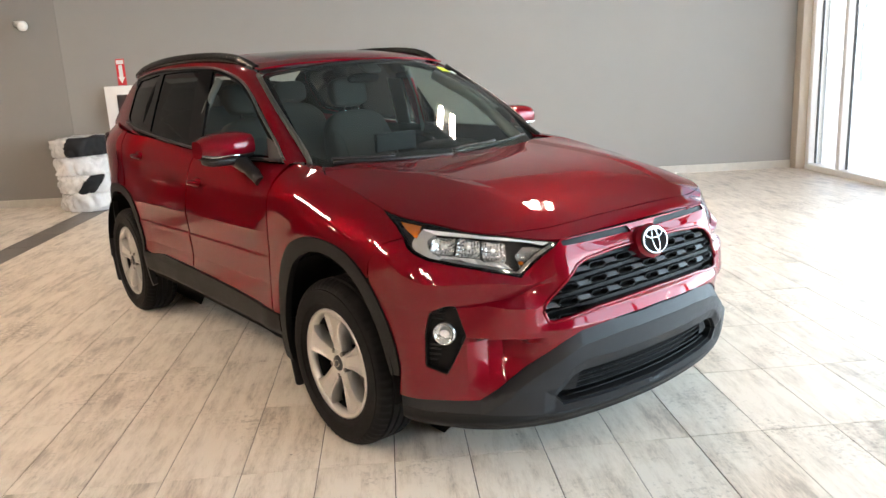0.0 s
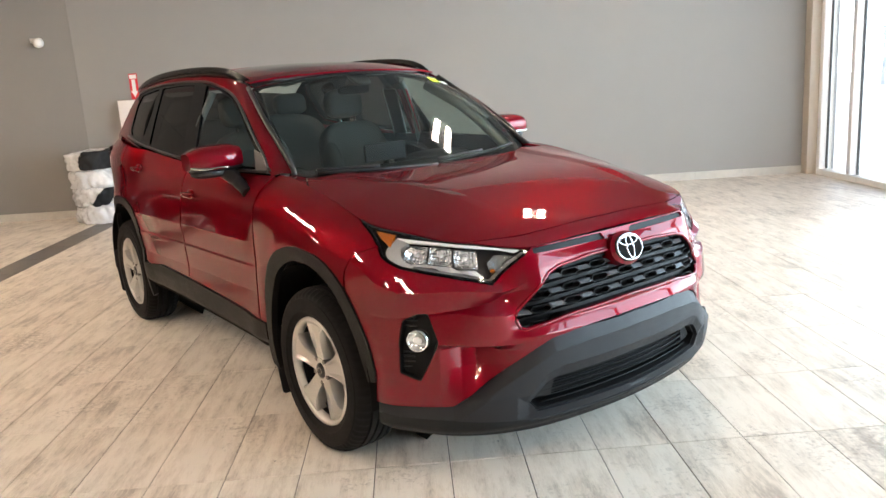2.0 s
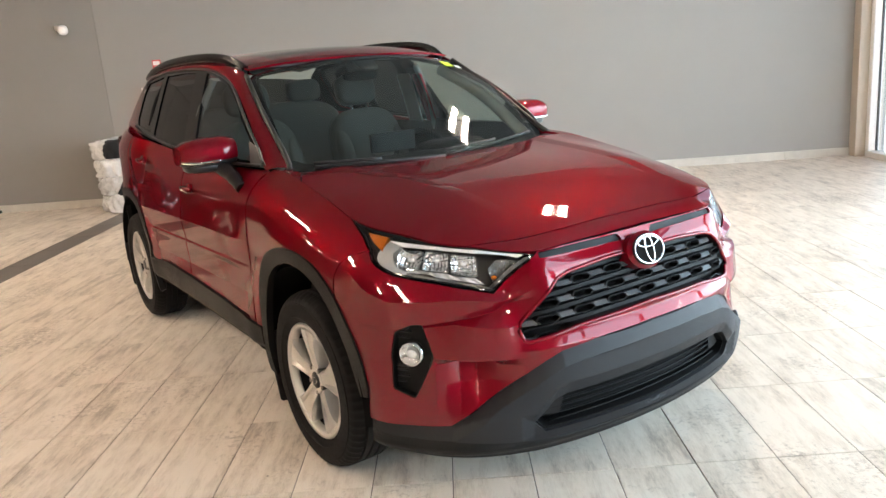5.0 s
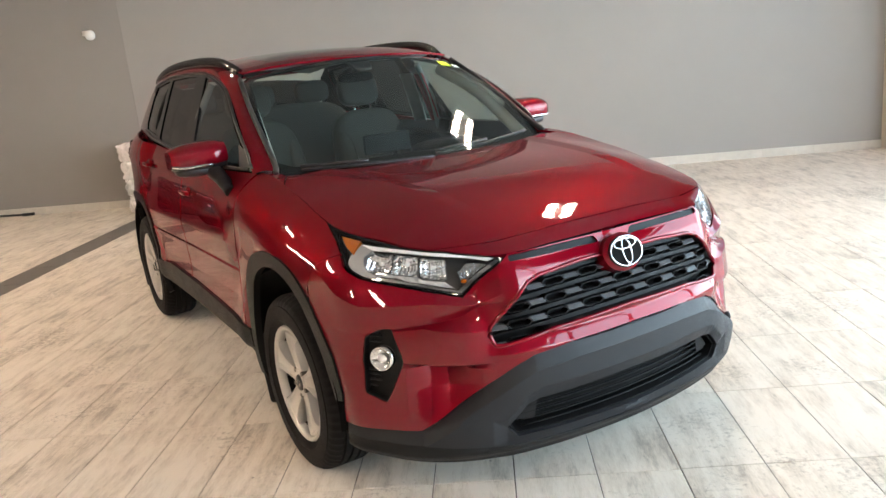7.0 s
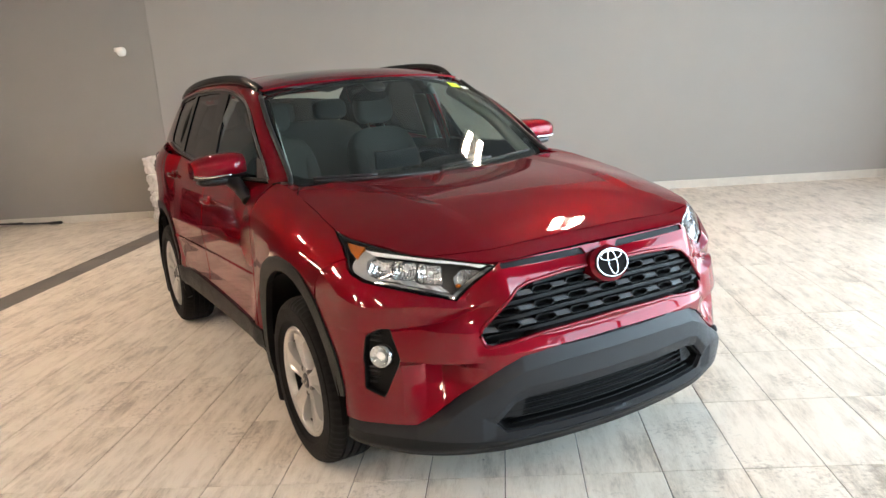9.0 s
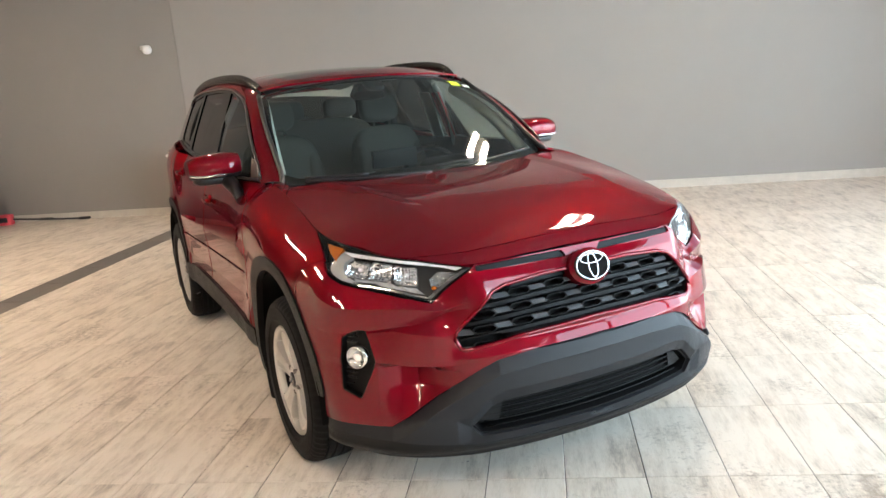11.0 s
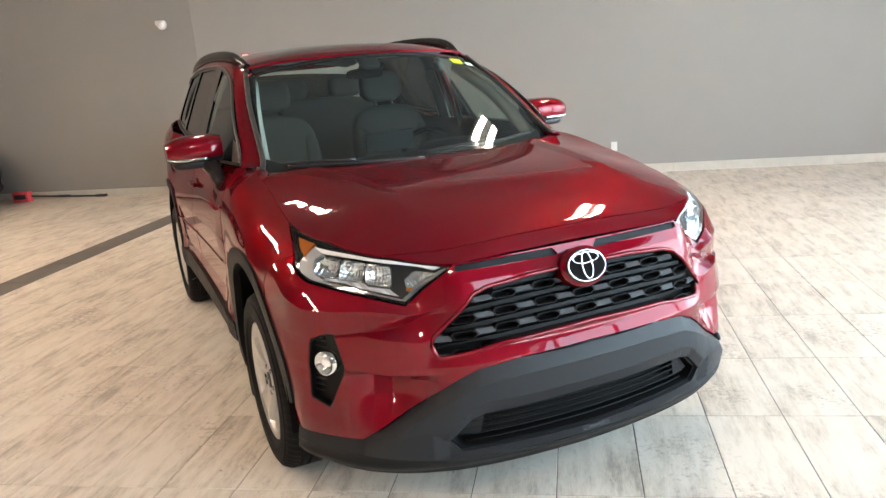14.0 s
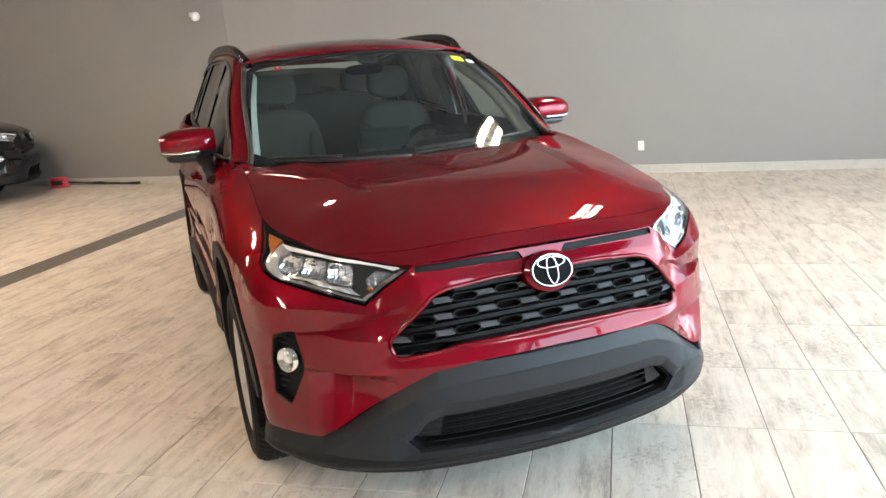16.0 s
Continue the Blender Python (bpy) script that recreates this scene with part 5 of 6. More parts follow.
# ---------------------------------------------------------------- lamps and grille
def build_front(car, paint):
    for s in (1, -1):
        lamp = new("headlamp")
        lamp.parent = car
        lamp["label"] = "clear headlamp with three reflectors and an amber marker"
        out = headlamp_outline(s)
        part("lens", skin(inset(out, 0.002), body, step=0.03, lip=0.0), LENS, lamp).visible_shadow = False
        part("housing", skin(inset(out, 0.001), body, step=0.03, lip=0.0, proud=-0.062), BLACK, lamp)
        def shape(*pts):
            return np.array([(s * q[0], q[1]) for q in pts])
        part("lamp_rim", skin(inset(out, 0.001), body, [inset(out, 0.006)], step=0.015, lip=0.05, proud=-0.004), GLOSS_BLACK, lamp)
        guide = shape((1.045, 0.961), (0.97, 0.956), (0.88, 0.950), (0.77, 0.942), (0.65, 0.931), (0.57, 0.918), (0.49, 0.903), (0.512, 0.895), (0.57, 0.907), (0.633, 0.917), (0.72, 0.928), (0.819, 0.938), (0.90, 0.944), (0.985, 0.949))
        part("light_guide", skin(guide, body, step=0.012, lip=0.006, proud=-0.006), LAMP_WHITE, lamp, "white daytime light strip")
        tip_line = shape((0.465, 0.899), (0.490, 0.897), (0.626, 0.812), (0.612, 0.802))
        part("inner_trim", skin(tip_line, body, step=0.012, lip=0.02, proud=-0.008), LAMP_CHROME, lamp)
        bracket = shape((1.045, 0.961), (1.064, 0.930), (1.055, 0.912), (1.028, 0.894), (0.985, 0.876), (0.93, 0.864), (0.925, 0.874), (0.965, 0.889), (0.985, 0.908), (1.0, 0.930), (0.978, 0.949))
        part("light_bracket", skin(bracket, body, step=0.008, lip=0.025, proud=lambda uv: -0.009 + 0.0014 * np.sin(uv[:, 1] * 700)), LAMP_CLEAR, lamp, "silver-white lamp bracket")
        low = shape((0.93, 0.864), (0.859, 0.853), (0.726, 0.831), (0.622, 0.806), (0.622, 0.812), (0.726, 0.838), (0.859, 0.860), (0.93, 0.871))
        part("lower_trim", skin(low, body, step=0.012, lip=0.02, proud=-0.010), LAMP_CHROME, lamp)
        shelf = shape((0.94, 0.886), (0.85, 0.874), (0.75, 0.857), (0.67, 0.848), (0.635, 0.822), (0.726, 0.843), (0.859, 0.864), (0.93, 0.875))
        part("lower_shelf", skin(shelf, body, step=0.008, lip=0.015, proud=lambda uv: -0.024 + 0.003 * np.sin(uv[:, 0] * 160 + uv[:, 1] * 240)), LAMP_SILVER, lamp)
        # three fluted reflector cells, each with a bright bulb
        for q0, q1, zt0, zt1, zb0, zb1 in ((0.978, 0.884, 0.940, 0.936, 0.893, 0.879), (0.874, 0.772, 0.936, 0.926, 0.877, 0.864), (0.762, 0.662, 0.924, 0.910, 0.862, 0.853)):
            cell = rounded(shape((q0, zt0), (q1, zt1), (q1, zb1), (q0, zb0)), 0.010, 3)
            mid_p, mid_z, wide = s * (q0 + q1) / 2, (zt0 + zt1 + zb0 + zb1) / 4, abs(q1 - q0) / 2

            def bowl(uv, mid_p=mid_p, mid_z=mid_z, wide=wide):
                r2 = ((uv[:, 0] - mid_p) / wide) ** 2 + ((uv[:, 1] - mid_z) / 0.034) ** 2
                facet = 0.0022 * np.abs(np.sin(uv[:, 0] * 210)) + 0.0010 * np.sin(uv[:, 1] * 500)
                return -0.048 + 0.030 * np.clip(r2, 0, 1.2) + facet
            refl = part("reflector", skin(cell, body, step=0.0035, lip=0.01, proud=bowl), LAMP_CHROME, lamp)
            part("bulb", moved(superblob(0.010, 0.008, 0.008, 1.0, 12, 8), frame_on(mid_p, mid_z + 0.008, 0.034)), LAMP_WHITE, refl)
            part("cell_frame", skin(inset(cell, -0.003), body, [inset(cell, 0.0005)], step=0.012, lip=0.03, proud=-0.018), LAMP_GREY, refl)
        tip = shape((0.615, 0.866), (0.578, 0.893), (0.512, 0.888), (0.60, 0.828))
        part("turn_reflector", skin(tip, body, step=0.004, lip=0.01, proud=lambda uv: -0.034 + 0.005 * np.sin(uv[:, 0] * 420 + uv[:, 1] * 260) * np.sin(uv[:, 1] * 330)), LAMP_GREY, lamp)
        part("turn_bulb", moved(superblob(0.010, 0.007, 0.006, 1.0, 10, 8), frame_on(s * 0.597, 0.842, 0.024)), AMBER, lamp)
        amb = shape((1.062, 0.969), (1.165, 0.979), (1.108, 0.954), (1.050, 0.934))
        part("amber_marker", skin(amb, body, step=0.015, lip=0.012, proud=-0.007), AMBER, lamp, "amber side marker")
        # fog lamp in its black pocket
        fog = new("fog_lamp")
        fog.parent = car
        fog["label"] = "round clear fog lamp in a ribbed black pocket"
        fo = fog_outline(s)
        part("pocket", skin(inset(fo, 0.001), body, step=0.02, lip=0.0, proud=-0.026), GRILLE_BLACK, fog)
        wall = skin(inset(fo, 0.0), body, [inset(fo, 0.004)], step=0.02, lip=0.03, proud=-0.001)
        part("pocket_rim", wall, GRILLE_BLACK, fog)
        for z in (0.505, 0.525, 0.545, 0.56, 0.66, 0.68):
            c = float(p_of_y(-0.585 - 0.25 * max(0, z - 0.6))) * s
            w = 0.035 if 0.52 < z < 0.69 else 0.02
            a = body(np.linspace(c - w, c + w, 5), np.full(5, z))
            nrm = normals_of(body, np.stack([np.linspace(c - w, c + w, 5), np.full(5, z)], 1), 1)
            part("rib", tube([tuple(v) for v in a - nrm * 0.024], 0.003, 6), BLACK, fog)
        m = frame_on(s * 0.910, 0.611, 0.010)
        part("fog_bowl", moved(lathe([(-0.006, 0.004), (-0.003, 0.023), (0.008, 0.034), (0.012, 0.036), (0.012, 0.039), (-0.03, 0.041)], 32), m @ pose(0, 0, 0, 0, -90, 0)), LAMP_CHROME, fog)
        part("fog_bulb", moved(superblob(0.019, 0.014, 0.006, 1.0, 12, 8), m @ pose(0, 0, 0.002)), LAMP_WHITE, fog)
        part("fog_lens", moved(lathe([(0.012, 0.037), (0.017, 0.029), (0.020, 0.015), (0.021, 0)], 32), m @ pose(0, 0, 0, 0, -90, 0)), LENS, fog).visible_shadow = False
    # main grille
    grille = new("grille")
    grille.parent = car
    grille["label"] = "black honeycomb grille with grey bars"
    g = np.array(mirrored(GRILLE))
    part("grille_back", skin(g, body, step=0.03, lip=0.0, proud=-0.055), LINER, grille)
    part("grille_frame", skin(inset(g, 0.0), body, [inset(g, 0.004)], step=0.02, lip=0.05, proud=-0.010), BLACK, grille)
    hexo = [(-0.047, 0), (-0.035, 0.0138), (0.035, 0.0138), (0.047, 0), (0.035, -0.0138), (-0.035, -0.0138)]

    def hexagon():
        bm = bmesh.new()
        rings = []
        for sc, z in ((1.0, -0.03), (1.0, 0.0), (0.93, 0.003), (0.84, 0.003), (0.80, -0.002), (0.76, -0.03)):
            rings.append([bm.verts.new((x * sc if abs(x) < 0.04 else x * (1 - (1 - sc) * 0.7), y * (1 - (1 - sc) * 1.35), z)) for x, y in hexo])
        for r0, r1 in zip(rings, rings[1:]):
            for k in range(6):
                bm.faces.new((r0[k], r0[(k + 1) % 6], r1[(k + 1) % 6], r1[k]))
        bmesh.ops.recalc_face_normals(bm, faces=bm.faces[:])
        return bm

    def slat():
        bm = bmesh.new()
        prof = [(-0.008, -0.03), (-0.008, 0.001), (-0.0062, 0.005), (0.008, -0.007), (0.008, -0.03)]
        ends = [[bm.verts.new((x * (1 + 0.2 * (y > 0)), y, z)) for y, z in prof] for x in (-0.029, 0.029)]
        for k in range(len(prof)):
            k2 = (k + 1) % len(prof)
            bm.faces.new((ends[0][k], ends[0][k2], ends[1][k2], ends[1][k]))
        bm.faces.new(ends[0])
        bm.faces.new(ends[1][::-1])
        bmesh.ops.recalc_face_normals(bm, faces=bm.faces[:])
        return bm
    cell = bar = None
    inner = inset(g, 0.004)
    for row in range(-1, 6):
        z = 0.652 + row * 0.0515
        for k in range(-11, 12):
            p = k * 0.0725
            z2 = z - 0.08 * p * p
            if not within(inner, np.array([(p, z2)]))[0]:
                continue
            if k % 2 == 0:
                if cell is None:
                    cell = part("grille_cell", hexagon(), GRILLE_BLACK, grille)
                    cell.matrix_basis = frame_on(p, z2, 0.015)
                else:
                    again(cell, frame_on(p, z2, 0.015), grille)
            else:
                if bar is None:
                    bar = part("grille_bar", slat(), GRILLE_GREY, grille)
                    bar.matrix_basis = frame_on(p, z2, 0.013)
                else:
                    again(bar, frame_on(p, z2, 0.013), grille)
    # long dark slats between the rows of cells
    for row in range(-1, 6):
        ps = np.linspace(-0.62, 0.62, 63)
        zs = 0.652 + (row + 0.5) * 0.0515 - 0.08 * ps * ps
        ok = within(inset(g, 0.010), np.stack([ps, zs], 1))
        if ok.sum() < 3:
            continue
        runs = np.split(np.flatnonzero(ok), np.flatnonzero(np.diff(np.flatnonzero(ok)) > 1) + 1)
        for run in runs:
            if len(run) > 2:
                a, b = ps[run[0]], ps[run[-1]]
                line = [(q, 0.652 + (row + 0.5) * 0.0515 - 0.08 * q * q) for q in np.linspace(a, b, 24)]
                band = np.array([(q, z + 0.0065) for q, z in line] + [(q, z - 0.0065) for q, z in line[::-1]])
                part("grille_slat", skin(band, body, step=0.02, lip=0.025, proud=-0.018), GRILLE_DARK, grille)
    rim_line = dense(inset(g, 0.002), 0.02)
    edge_pts = body(rim_line[:, 0], rim_line[:, 1]) - normals_of(body, rim_line, 1) * 0.003
    part("grille_surround", tube([tuple(v) for v in edge_pts], 0.0075, 8, True), paint, car)
    # badge: oval rings on a dark disc
    badge = new("badge")
    badge.parent = car
    badge["label"] = "oval chrome badge with interlaced rings on black"
    m = frame_on(0, 0.833, -0.030)
    ring_pts = [(0.075 * math.cos(a), 0.055 * math.sin(a)) for a in np.linspace(0, 2 * math.pi, 49)[:-1]]
    part("badge_collar", moved(plate([(x * 1.17, y * 1.20) for x, y in ring_pts], 0.060, 0.012), m @ pose(0, 0, -0.064)), paint, badge)
    part("badge_disc", moved(plate(ring_pts, 0.012, 0.003), m @ pose(0, 0, -0.010)), LINER, badge)
    part("badge_ring", moved(ellipse_ring(0.073, 0.053, 0.0060, 0.006), m), CHROME, badge)
    part("badge_ring", moved(ellipse_ring(0.051, 0.0195, 0.0056, 0.006), m @ pose(0, 0.0248, 0.001)), CHROME, badge)
    part("badge_ring", moved(ellipse_ring(0.022, 0.046, 0.0056, 0.006), m @ pose(0, 0.0, 0.0015)), CHROME, badge)
    # lower grille
    lower = new("lower_grille")
    lower.parent = car
    lower["label"] = "black lower grille with long slats"
    lg = np.array(mirrored(LOWER_GRILLE))
    part("lower_back", skin(inset(lg, -0.01), body, step=0.04, lip=0.0, proud=-0.07), LINER, lower)
    part("lower_frame", skin(inset(lg, -0.004), body, [inset(lg, 0.006)], step=0.03, lip=0.06, proud=-0.012), GRILLE_BLACK, lower)
    for z, w in ((0.322, 0.45), (0.345, 0.46), (0.369, 0.46), (0.392, 0.43), (0.414, 0.40)):
        ps = np.linspace(-w, w, 21)
        pts = body(ps, np.full(21, z))
        nrm = normals_of(body, np.stack([ps, np.full(21, z)], 1), 1)
        part("lower_slat", tube([tuple(v) for v in pts - nrm * 0.034], 0.0050, 6, flat=0.6), GRILLE_DARK, lower)
    for s in (1, -1):
        side_vent = [(s * a, b) for a, b in (fx(0.385, 0.412), fx(0.43, 0.402), fx(0.475, 0.352), fx(0.40, 0.345))]
        part("side_vent", skin(np.array(side_vent), body, step=0.02, lip=0.02, proud=-0.03), CLAD, lower)
    part("bracket", moved(superblob(0.012, 0.016, 0.011, 0.6, 12, 8), frame_on(float(p_of_x(0.700)), 0.395, -0.004)), BLACK, car)
    # wipers
    for pts in (((-0.62, 0.35, 1.130), (-0.35, 0.235, 1.122), (-0.05, 0.20, 1.112)), ((-0.02, 0.225, 1.118), (0.30, 0.27, 1.128), (0.60, 0.375, 1.142))):
        line = smooth(pts, 8)
        wiper = part("wiper", tube(line, 0.0075, 8), BLACK, car, "black wiper lying at the windscreen's foot")
        part("wiper_arm", tube([v + np.array((0, 0.01, 0.014)) for v in line[: len(line) // 2 + 1]], 0.007, 6), BLACK, wiper)


def build_cabin(car):
    """What shows through the glass: seats, dash, wheel, mirror and linings."""
    dash = sheet(lambda u, v: np.stack([u * 0.70, 0.30 + 0.62 * v + 0.08 * u * u, 1.088 - 0.02 * u * u - 0.30 * np.clip(v - 0.72, 0, 1) * 2], -1), np.linspace(-1, 1, 24), np.linspace(0, 1.2, 14))
    part("dashboard", dash, DASH, car)
    part("instrument_hood", moved(superblob(0.20, 0.12, 0.05, 0.7), pose(0.36, 0.74, 1.075)), DASH, car)
    part("display", box(-0.13, 0.13, 0.725, 0.75, 1.10, 1.198, 0.008), SCREEN, car, "upright centre display seen from behind")
    wheel_pts = [(0.185 * math.cos(a), 0.185 * math.sin(a), 0) for a in np.linspace(0, 2 * math.pi, 37)[:-1]]
    sw = part("steering_wheel", moved(tube(wheel_pts, 0.016, 8, True), pose(0.36, 1.0, 0.985, 65, 0, 0)), DASH, car)
    part("wheel_boss", moved(superblob(0.08, 0.06, 0.03), pose(0.36, 1.0, 0.985, 65, 0, 0)), DASH, sw)
    for x in (-0.36, 0.36):
        seat = new("front_seat")
        seat.parent = car
        back = superblob(0.25, 0.085, 0.36, 0.55, 28, 18)
        part("seat_back", moved(back, pose(x, 1.62, 0.93, -18, 0, 0)), SEAT, seat)
        part("seat_base", moved(superblob(0.26, 0.28, 0.09, 0.5), pose(x, 1.32, 0.68)), SEAT, seat)
        part("head_rest", moved(superblob(0.135, 0.055, 0.095, 0.6), pose(x, 1.765, 1.395, -12, 0, 0)), SEAT, seat)
        for dx in (-0.055, 0.055):
            part("head_rest_post", moved(box(-0.007, 0.007, -0.007, 0.007, -0.06, 0.04, 0.002), pose(x + dx, 1.725, 1.285, -12, 0, 0)), CHROME, seat)
        for dx in (-0.19, 0.19):
            part("side_bolster", moved(superblob(0.055, 0.09, 0.27, 0.7), pose(x + dx, 1.60, 0.91, -18, 0, 0)), SEAT, seat)
    part("rear_bench", moved(superblob(0.66, 0.09, 0.36, 0.4, 32, 16), pose(0, 2.55, 0.98, -18, 0, 0)), SEAT, car)
    for x in (-0.42, 0.0, 0.42):
        part("rear_head_rest", moved(superblob(0.13, 0.05, 0.08, 0.6), pose(x, 2.68, 1.40, -10, 0, 0)), SEAT, car)
    lining = sheet(lambda x, y: roof(x, y) - np.array((0, 0, 0.035)), np.linspace(-0.56, 0.56, 14), np.linspace(1.06, 3.0, 16), -1)
    part("headlining", lining, HEADLINING, car)
    part("rear_mirror", moved(superblob(0.10, 0.018, 0.026, 0.6), pose(0, 1.01, 1.485)), DASH, car)
    part("sensor_box", moved(superblob(0.055, 0.07, 0.014, 0.6), pose(0, 0.945, 1.545, 28, 0, 0)), BLACK, car)
    for x in (-0.30, 0.30):
        part("sun_visor", box(x - 0.17, x + 0.17, 1.04, 1.22, 1.560, 1.578, 0.006), HEADLINING, car)
    for s in (1, -1):
        front = smooth([(s * 0.690, 0.50, 1.10), (s * 0.640, 0.80, 1.325), (s * 0.575, 1.10, 1.480)], 6)
        part("pillar_lining", tube(front, 0.032, 8), TRIM_PALE, car)
        part("pillar_lining", tube(smooth([(s * 0.80, 1.53, 1.10), (s * 0.735, 1.49, 1.33), (s * 0.635, 1.46, 1.52)], 6), 0.018, 8), HEADLINING, car)
        part("pillar_lining", tube(smooth([(s * 0.76, 2.42, 1.16), (s * 0.69, 2.42, 1.36), (s * 0.60, 2.40, 1.52)], 6), 0.05, 8), DASH, car)
        part("door_lining", sheet(lambda y, z: np.stack([s * (0.80 - 0.03 * np.cos((z - 0.8) * 3)) + 0 * y, y, z], -1), np.linspace(0.5, 2.6, 12), np.linspace(0.3, 1.16, 8), -s), DASH, car)
    post = [(1.555, 1.482), (1.70, 1.488), (1.83, 1.125), (1.675, 1.128)]
    part("pillar_lining", skin(rounded(post, 0.012, 3), side_glass(1), step=0.05, lip=0.01, proud=-0.035, side=1), TRIM_PALE, car)
    edge = [(1.43, 1.478), (1.528, 1.482), (1.605, 1.128), (1.514, 1.128)]
    part("door_frame_edge", skin(rounded(edge, 0.010, 3), side_glass(1), step=0.05, lip=0.01, proud=-0.032, side=1), RED, car, "red painted edge of the rear door's frame")
    part("cabin_floor", box(-0.78, 0.78, 0.45, 3.4, 0.28, 0.32), LINER, car)
    part("cargo_cover", box(-0.70, 0.70, 2.75, 3.40, 1.02, 1.05, 0.01), LINER, car)
    part("bulkhead", box(-0.74, 0.74, 0.36, 0.42, 0.3, 1.06), LINER, car)
    for x, w, mat in ((0.493, 0.036, STICKER_Y), (0.566, 0.022, STICKER_W)):
        st = skin([(x - w, 0.840), (x + w, 0.830), (x + w, 0.910), (x - w, 0.920)] if mat is STICKER_Y else [(x - w, 0.815), (x + w, 0.810), (x + w, 0.865), (x - w, 0.870)], windscreen, step=0.03, lip=0.0, proud=0.003)
        part("sticker", st, mat, car, "yellow sticker on the windscreen" if mat is STICKER_Y else "white sticker on the windscreen")


def build_car(m, paint, label):
    car = thing("car", m, label, "car")
    build_body(car, paint)
    build_upper(car, paint)
    build_front(car, paint)
    build_cabin(car)
    for s in (1, -1):
        for y in (0, WHEELBASE):
            build_wheel(car, s * 0.80, y, s)
    return car


red_car = build_car(CAR_AT, RED, "red pearl compact SUV with grey plastic trim, parked on tiles")

# ---------------------------------------------------------------- loose things by the back wall
def on_wall(x, z, out=0.0):
    return pose(x, north(x) - out, z, 0, 0, math.degrees(math.atan(-0.066)))


# small white sensor on an arm
sensor = thing("wall_sensor", on_wall(-4.505, 2.315), "small white round sensor on a short wall arm", "sensor")
part("mount", box(-0.11, -0.04, -0.05, 0, -0.01, 0.05, 0.006), WHITE_PLASTIC, sensor)
part("arm", tube([(-0.07, -0.045, 0.015), (0.02, -0.10, 0.0)], 0.012, 8), WHITE_PLASTIC, sensor)
part("head", moved(superblob(0.062, 0.05, 0.062, 0.85), pose(0.03, -0.11, -0.015)), WHITE_PLASTIC, sensor)

outlet = thing("wall_outlet", on_wall(1.40, 0.335), "white electrical outlet plate on the wall", "outlet")
part("plate", box(-0.036, 0.036, -0.006, 0.0, -0.058, 0.058, 0.003), WHITE_PLASTIC, outlet)
for dz in (-0.022, 0.022):
    part("socket", box(-0.016, 0.016, -0.009, -0.005, dz - 0.014, dz + 0.014, 0.002), WHITE_PLASTIC, outlet)

sign = thing("fire_sign", on_wall(-3.375, 1.68), "red sign with a white arrow pointing down", "sign")
part("board", box(-0.055, 0.055, -0.004, 0, -0.165, 0.165), SIGN_RED, sign)
arrow = [(-0.024, 0.09), (0.024, 0.09), (0.024, -0.06), (0.044, -0.06), (0, -0.14), (-0.044, -0.06), (-0.024, -0.06)]
part("arrow", moved(plate(arrow, 0.002), pose(0, -0.0045, 0, 90, 0, 0)), SIGN_WHITE, sign)
part("heading", box(-0.045, 0.045, -0.0066, -0.0045, 0.10, 0.15), SIGN_WHITE, sign)

cab = thing("extinguisher_cabinet", on_wall(-3.36, 1.24), "white metal extinguisher cabinet below the red sign", "cabinet")
part("body", box(-0.20, 0.20, -0.16, 0, -0.36, 0.27, 0.008), WHITE_PLASTIC, cab)
part("window", box(-0.05, 0.09, -0.164, -0.158, -0.10, 0.16, 0.002), BLACK, cab)


def tyre_bag(z, turn, dx, seed, patch):
    """A tyre in a crumpled white polythene bag."""
    bag = thing("tyre_bag", pose(-3.87 + dx, 10.05, z, 0, 0, turn), "white plastic bag wrapped round a tyre, with black print", "bag", "bagged tyres in a stack")
    off = Vector((seed * 7.1, seed * 3.3, seed))
    rings = [(0.12, 0.012), (0.30, 0.0), (0.343, 0.025), (0.358, 0.09), (0.356, 0.16), (0.338, 0.220), (0.22, 0.24), (0.0, 0.235)]
    line = smooth(rings, 3)
    n = 144

    def spot(a, i):
        r, h = line[i]
        d = Vector((math.cos(a), math.sin(a), 0))
        q = d * r + Vector((0, 0, h))
        w = noise.noise(q * 4 + off) * 0.050 + (abs(noise.noise(q * 8 + off)) - 0.2) * 0.075 + (abs(noise.noise(q * 19 - off)) - 0.2) * 0.024
        return q + d * w * min(1, r / 0.2) + Vector((0, 0, noise.noise(q * 6 - off) * 0.035 * (h > 0.05)))

    def printed(k, i):
        if not patch:
            return False
        a0, a1, i0, i1, slant = patch
        a = (2 * math.pi * (k + 0.5) / n + math.pi) % (2 * math.pi) - math.pi
        return i0 <= i < i1 and a0 + slant * (i - i0) <= a < a1 + slant * (i - i0)
    points = [[spot(2 * math.pi * k / n, i) for i in range(len(line))] for k in range(n)]
    for name, mat, wanted in (("wrap", BAG, False), ("print", BAG_DARK, True)):
        bm = bmesh.new()
        made = {}

        def corner(k, i):
            if (k % n, i) not in made:
                made[k % n, i] = bm.verts.new(points[k % n][i])
            return made[k % n, i]
        for k in range(n):
            for i in range(len(line) - 1):
                if printed(k, i) is wanted:
                    bm.faces.new((corner(k, i), corner(k + 1, i), corner(k + 1, i + 1), corner(k, i + 1))).smooth = True
        if made:
            part(name, bm, mat, bag)
    return bag


tyre_bag(0.0, 0, 0.06, 1, None)
tyre_bag(0.225, 20, 0.035, 2, (radians(-122), radians(-88), 3, 17, 0.045))
tyre_bag(0.455, 70, 0.03, 3, None)
tyre_bag(0.68, 10, 0.0, 4, (radians(-118), radians(-25), 5, 17, 0.015))

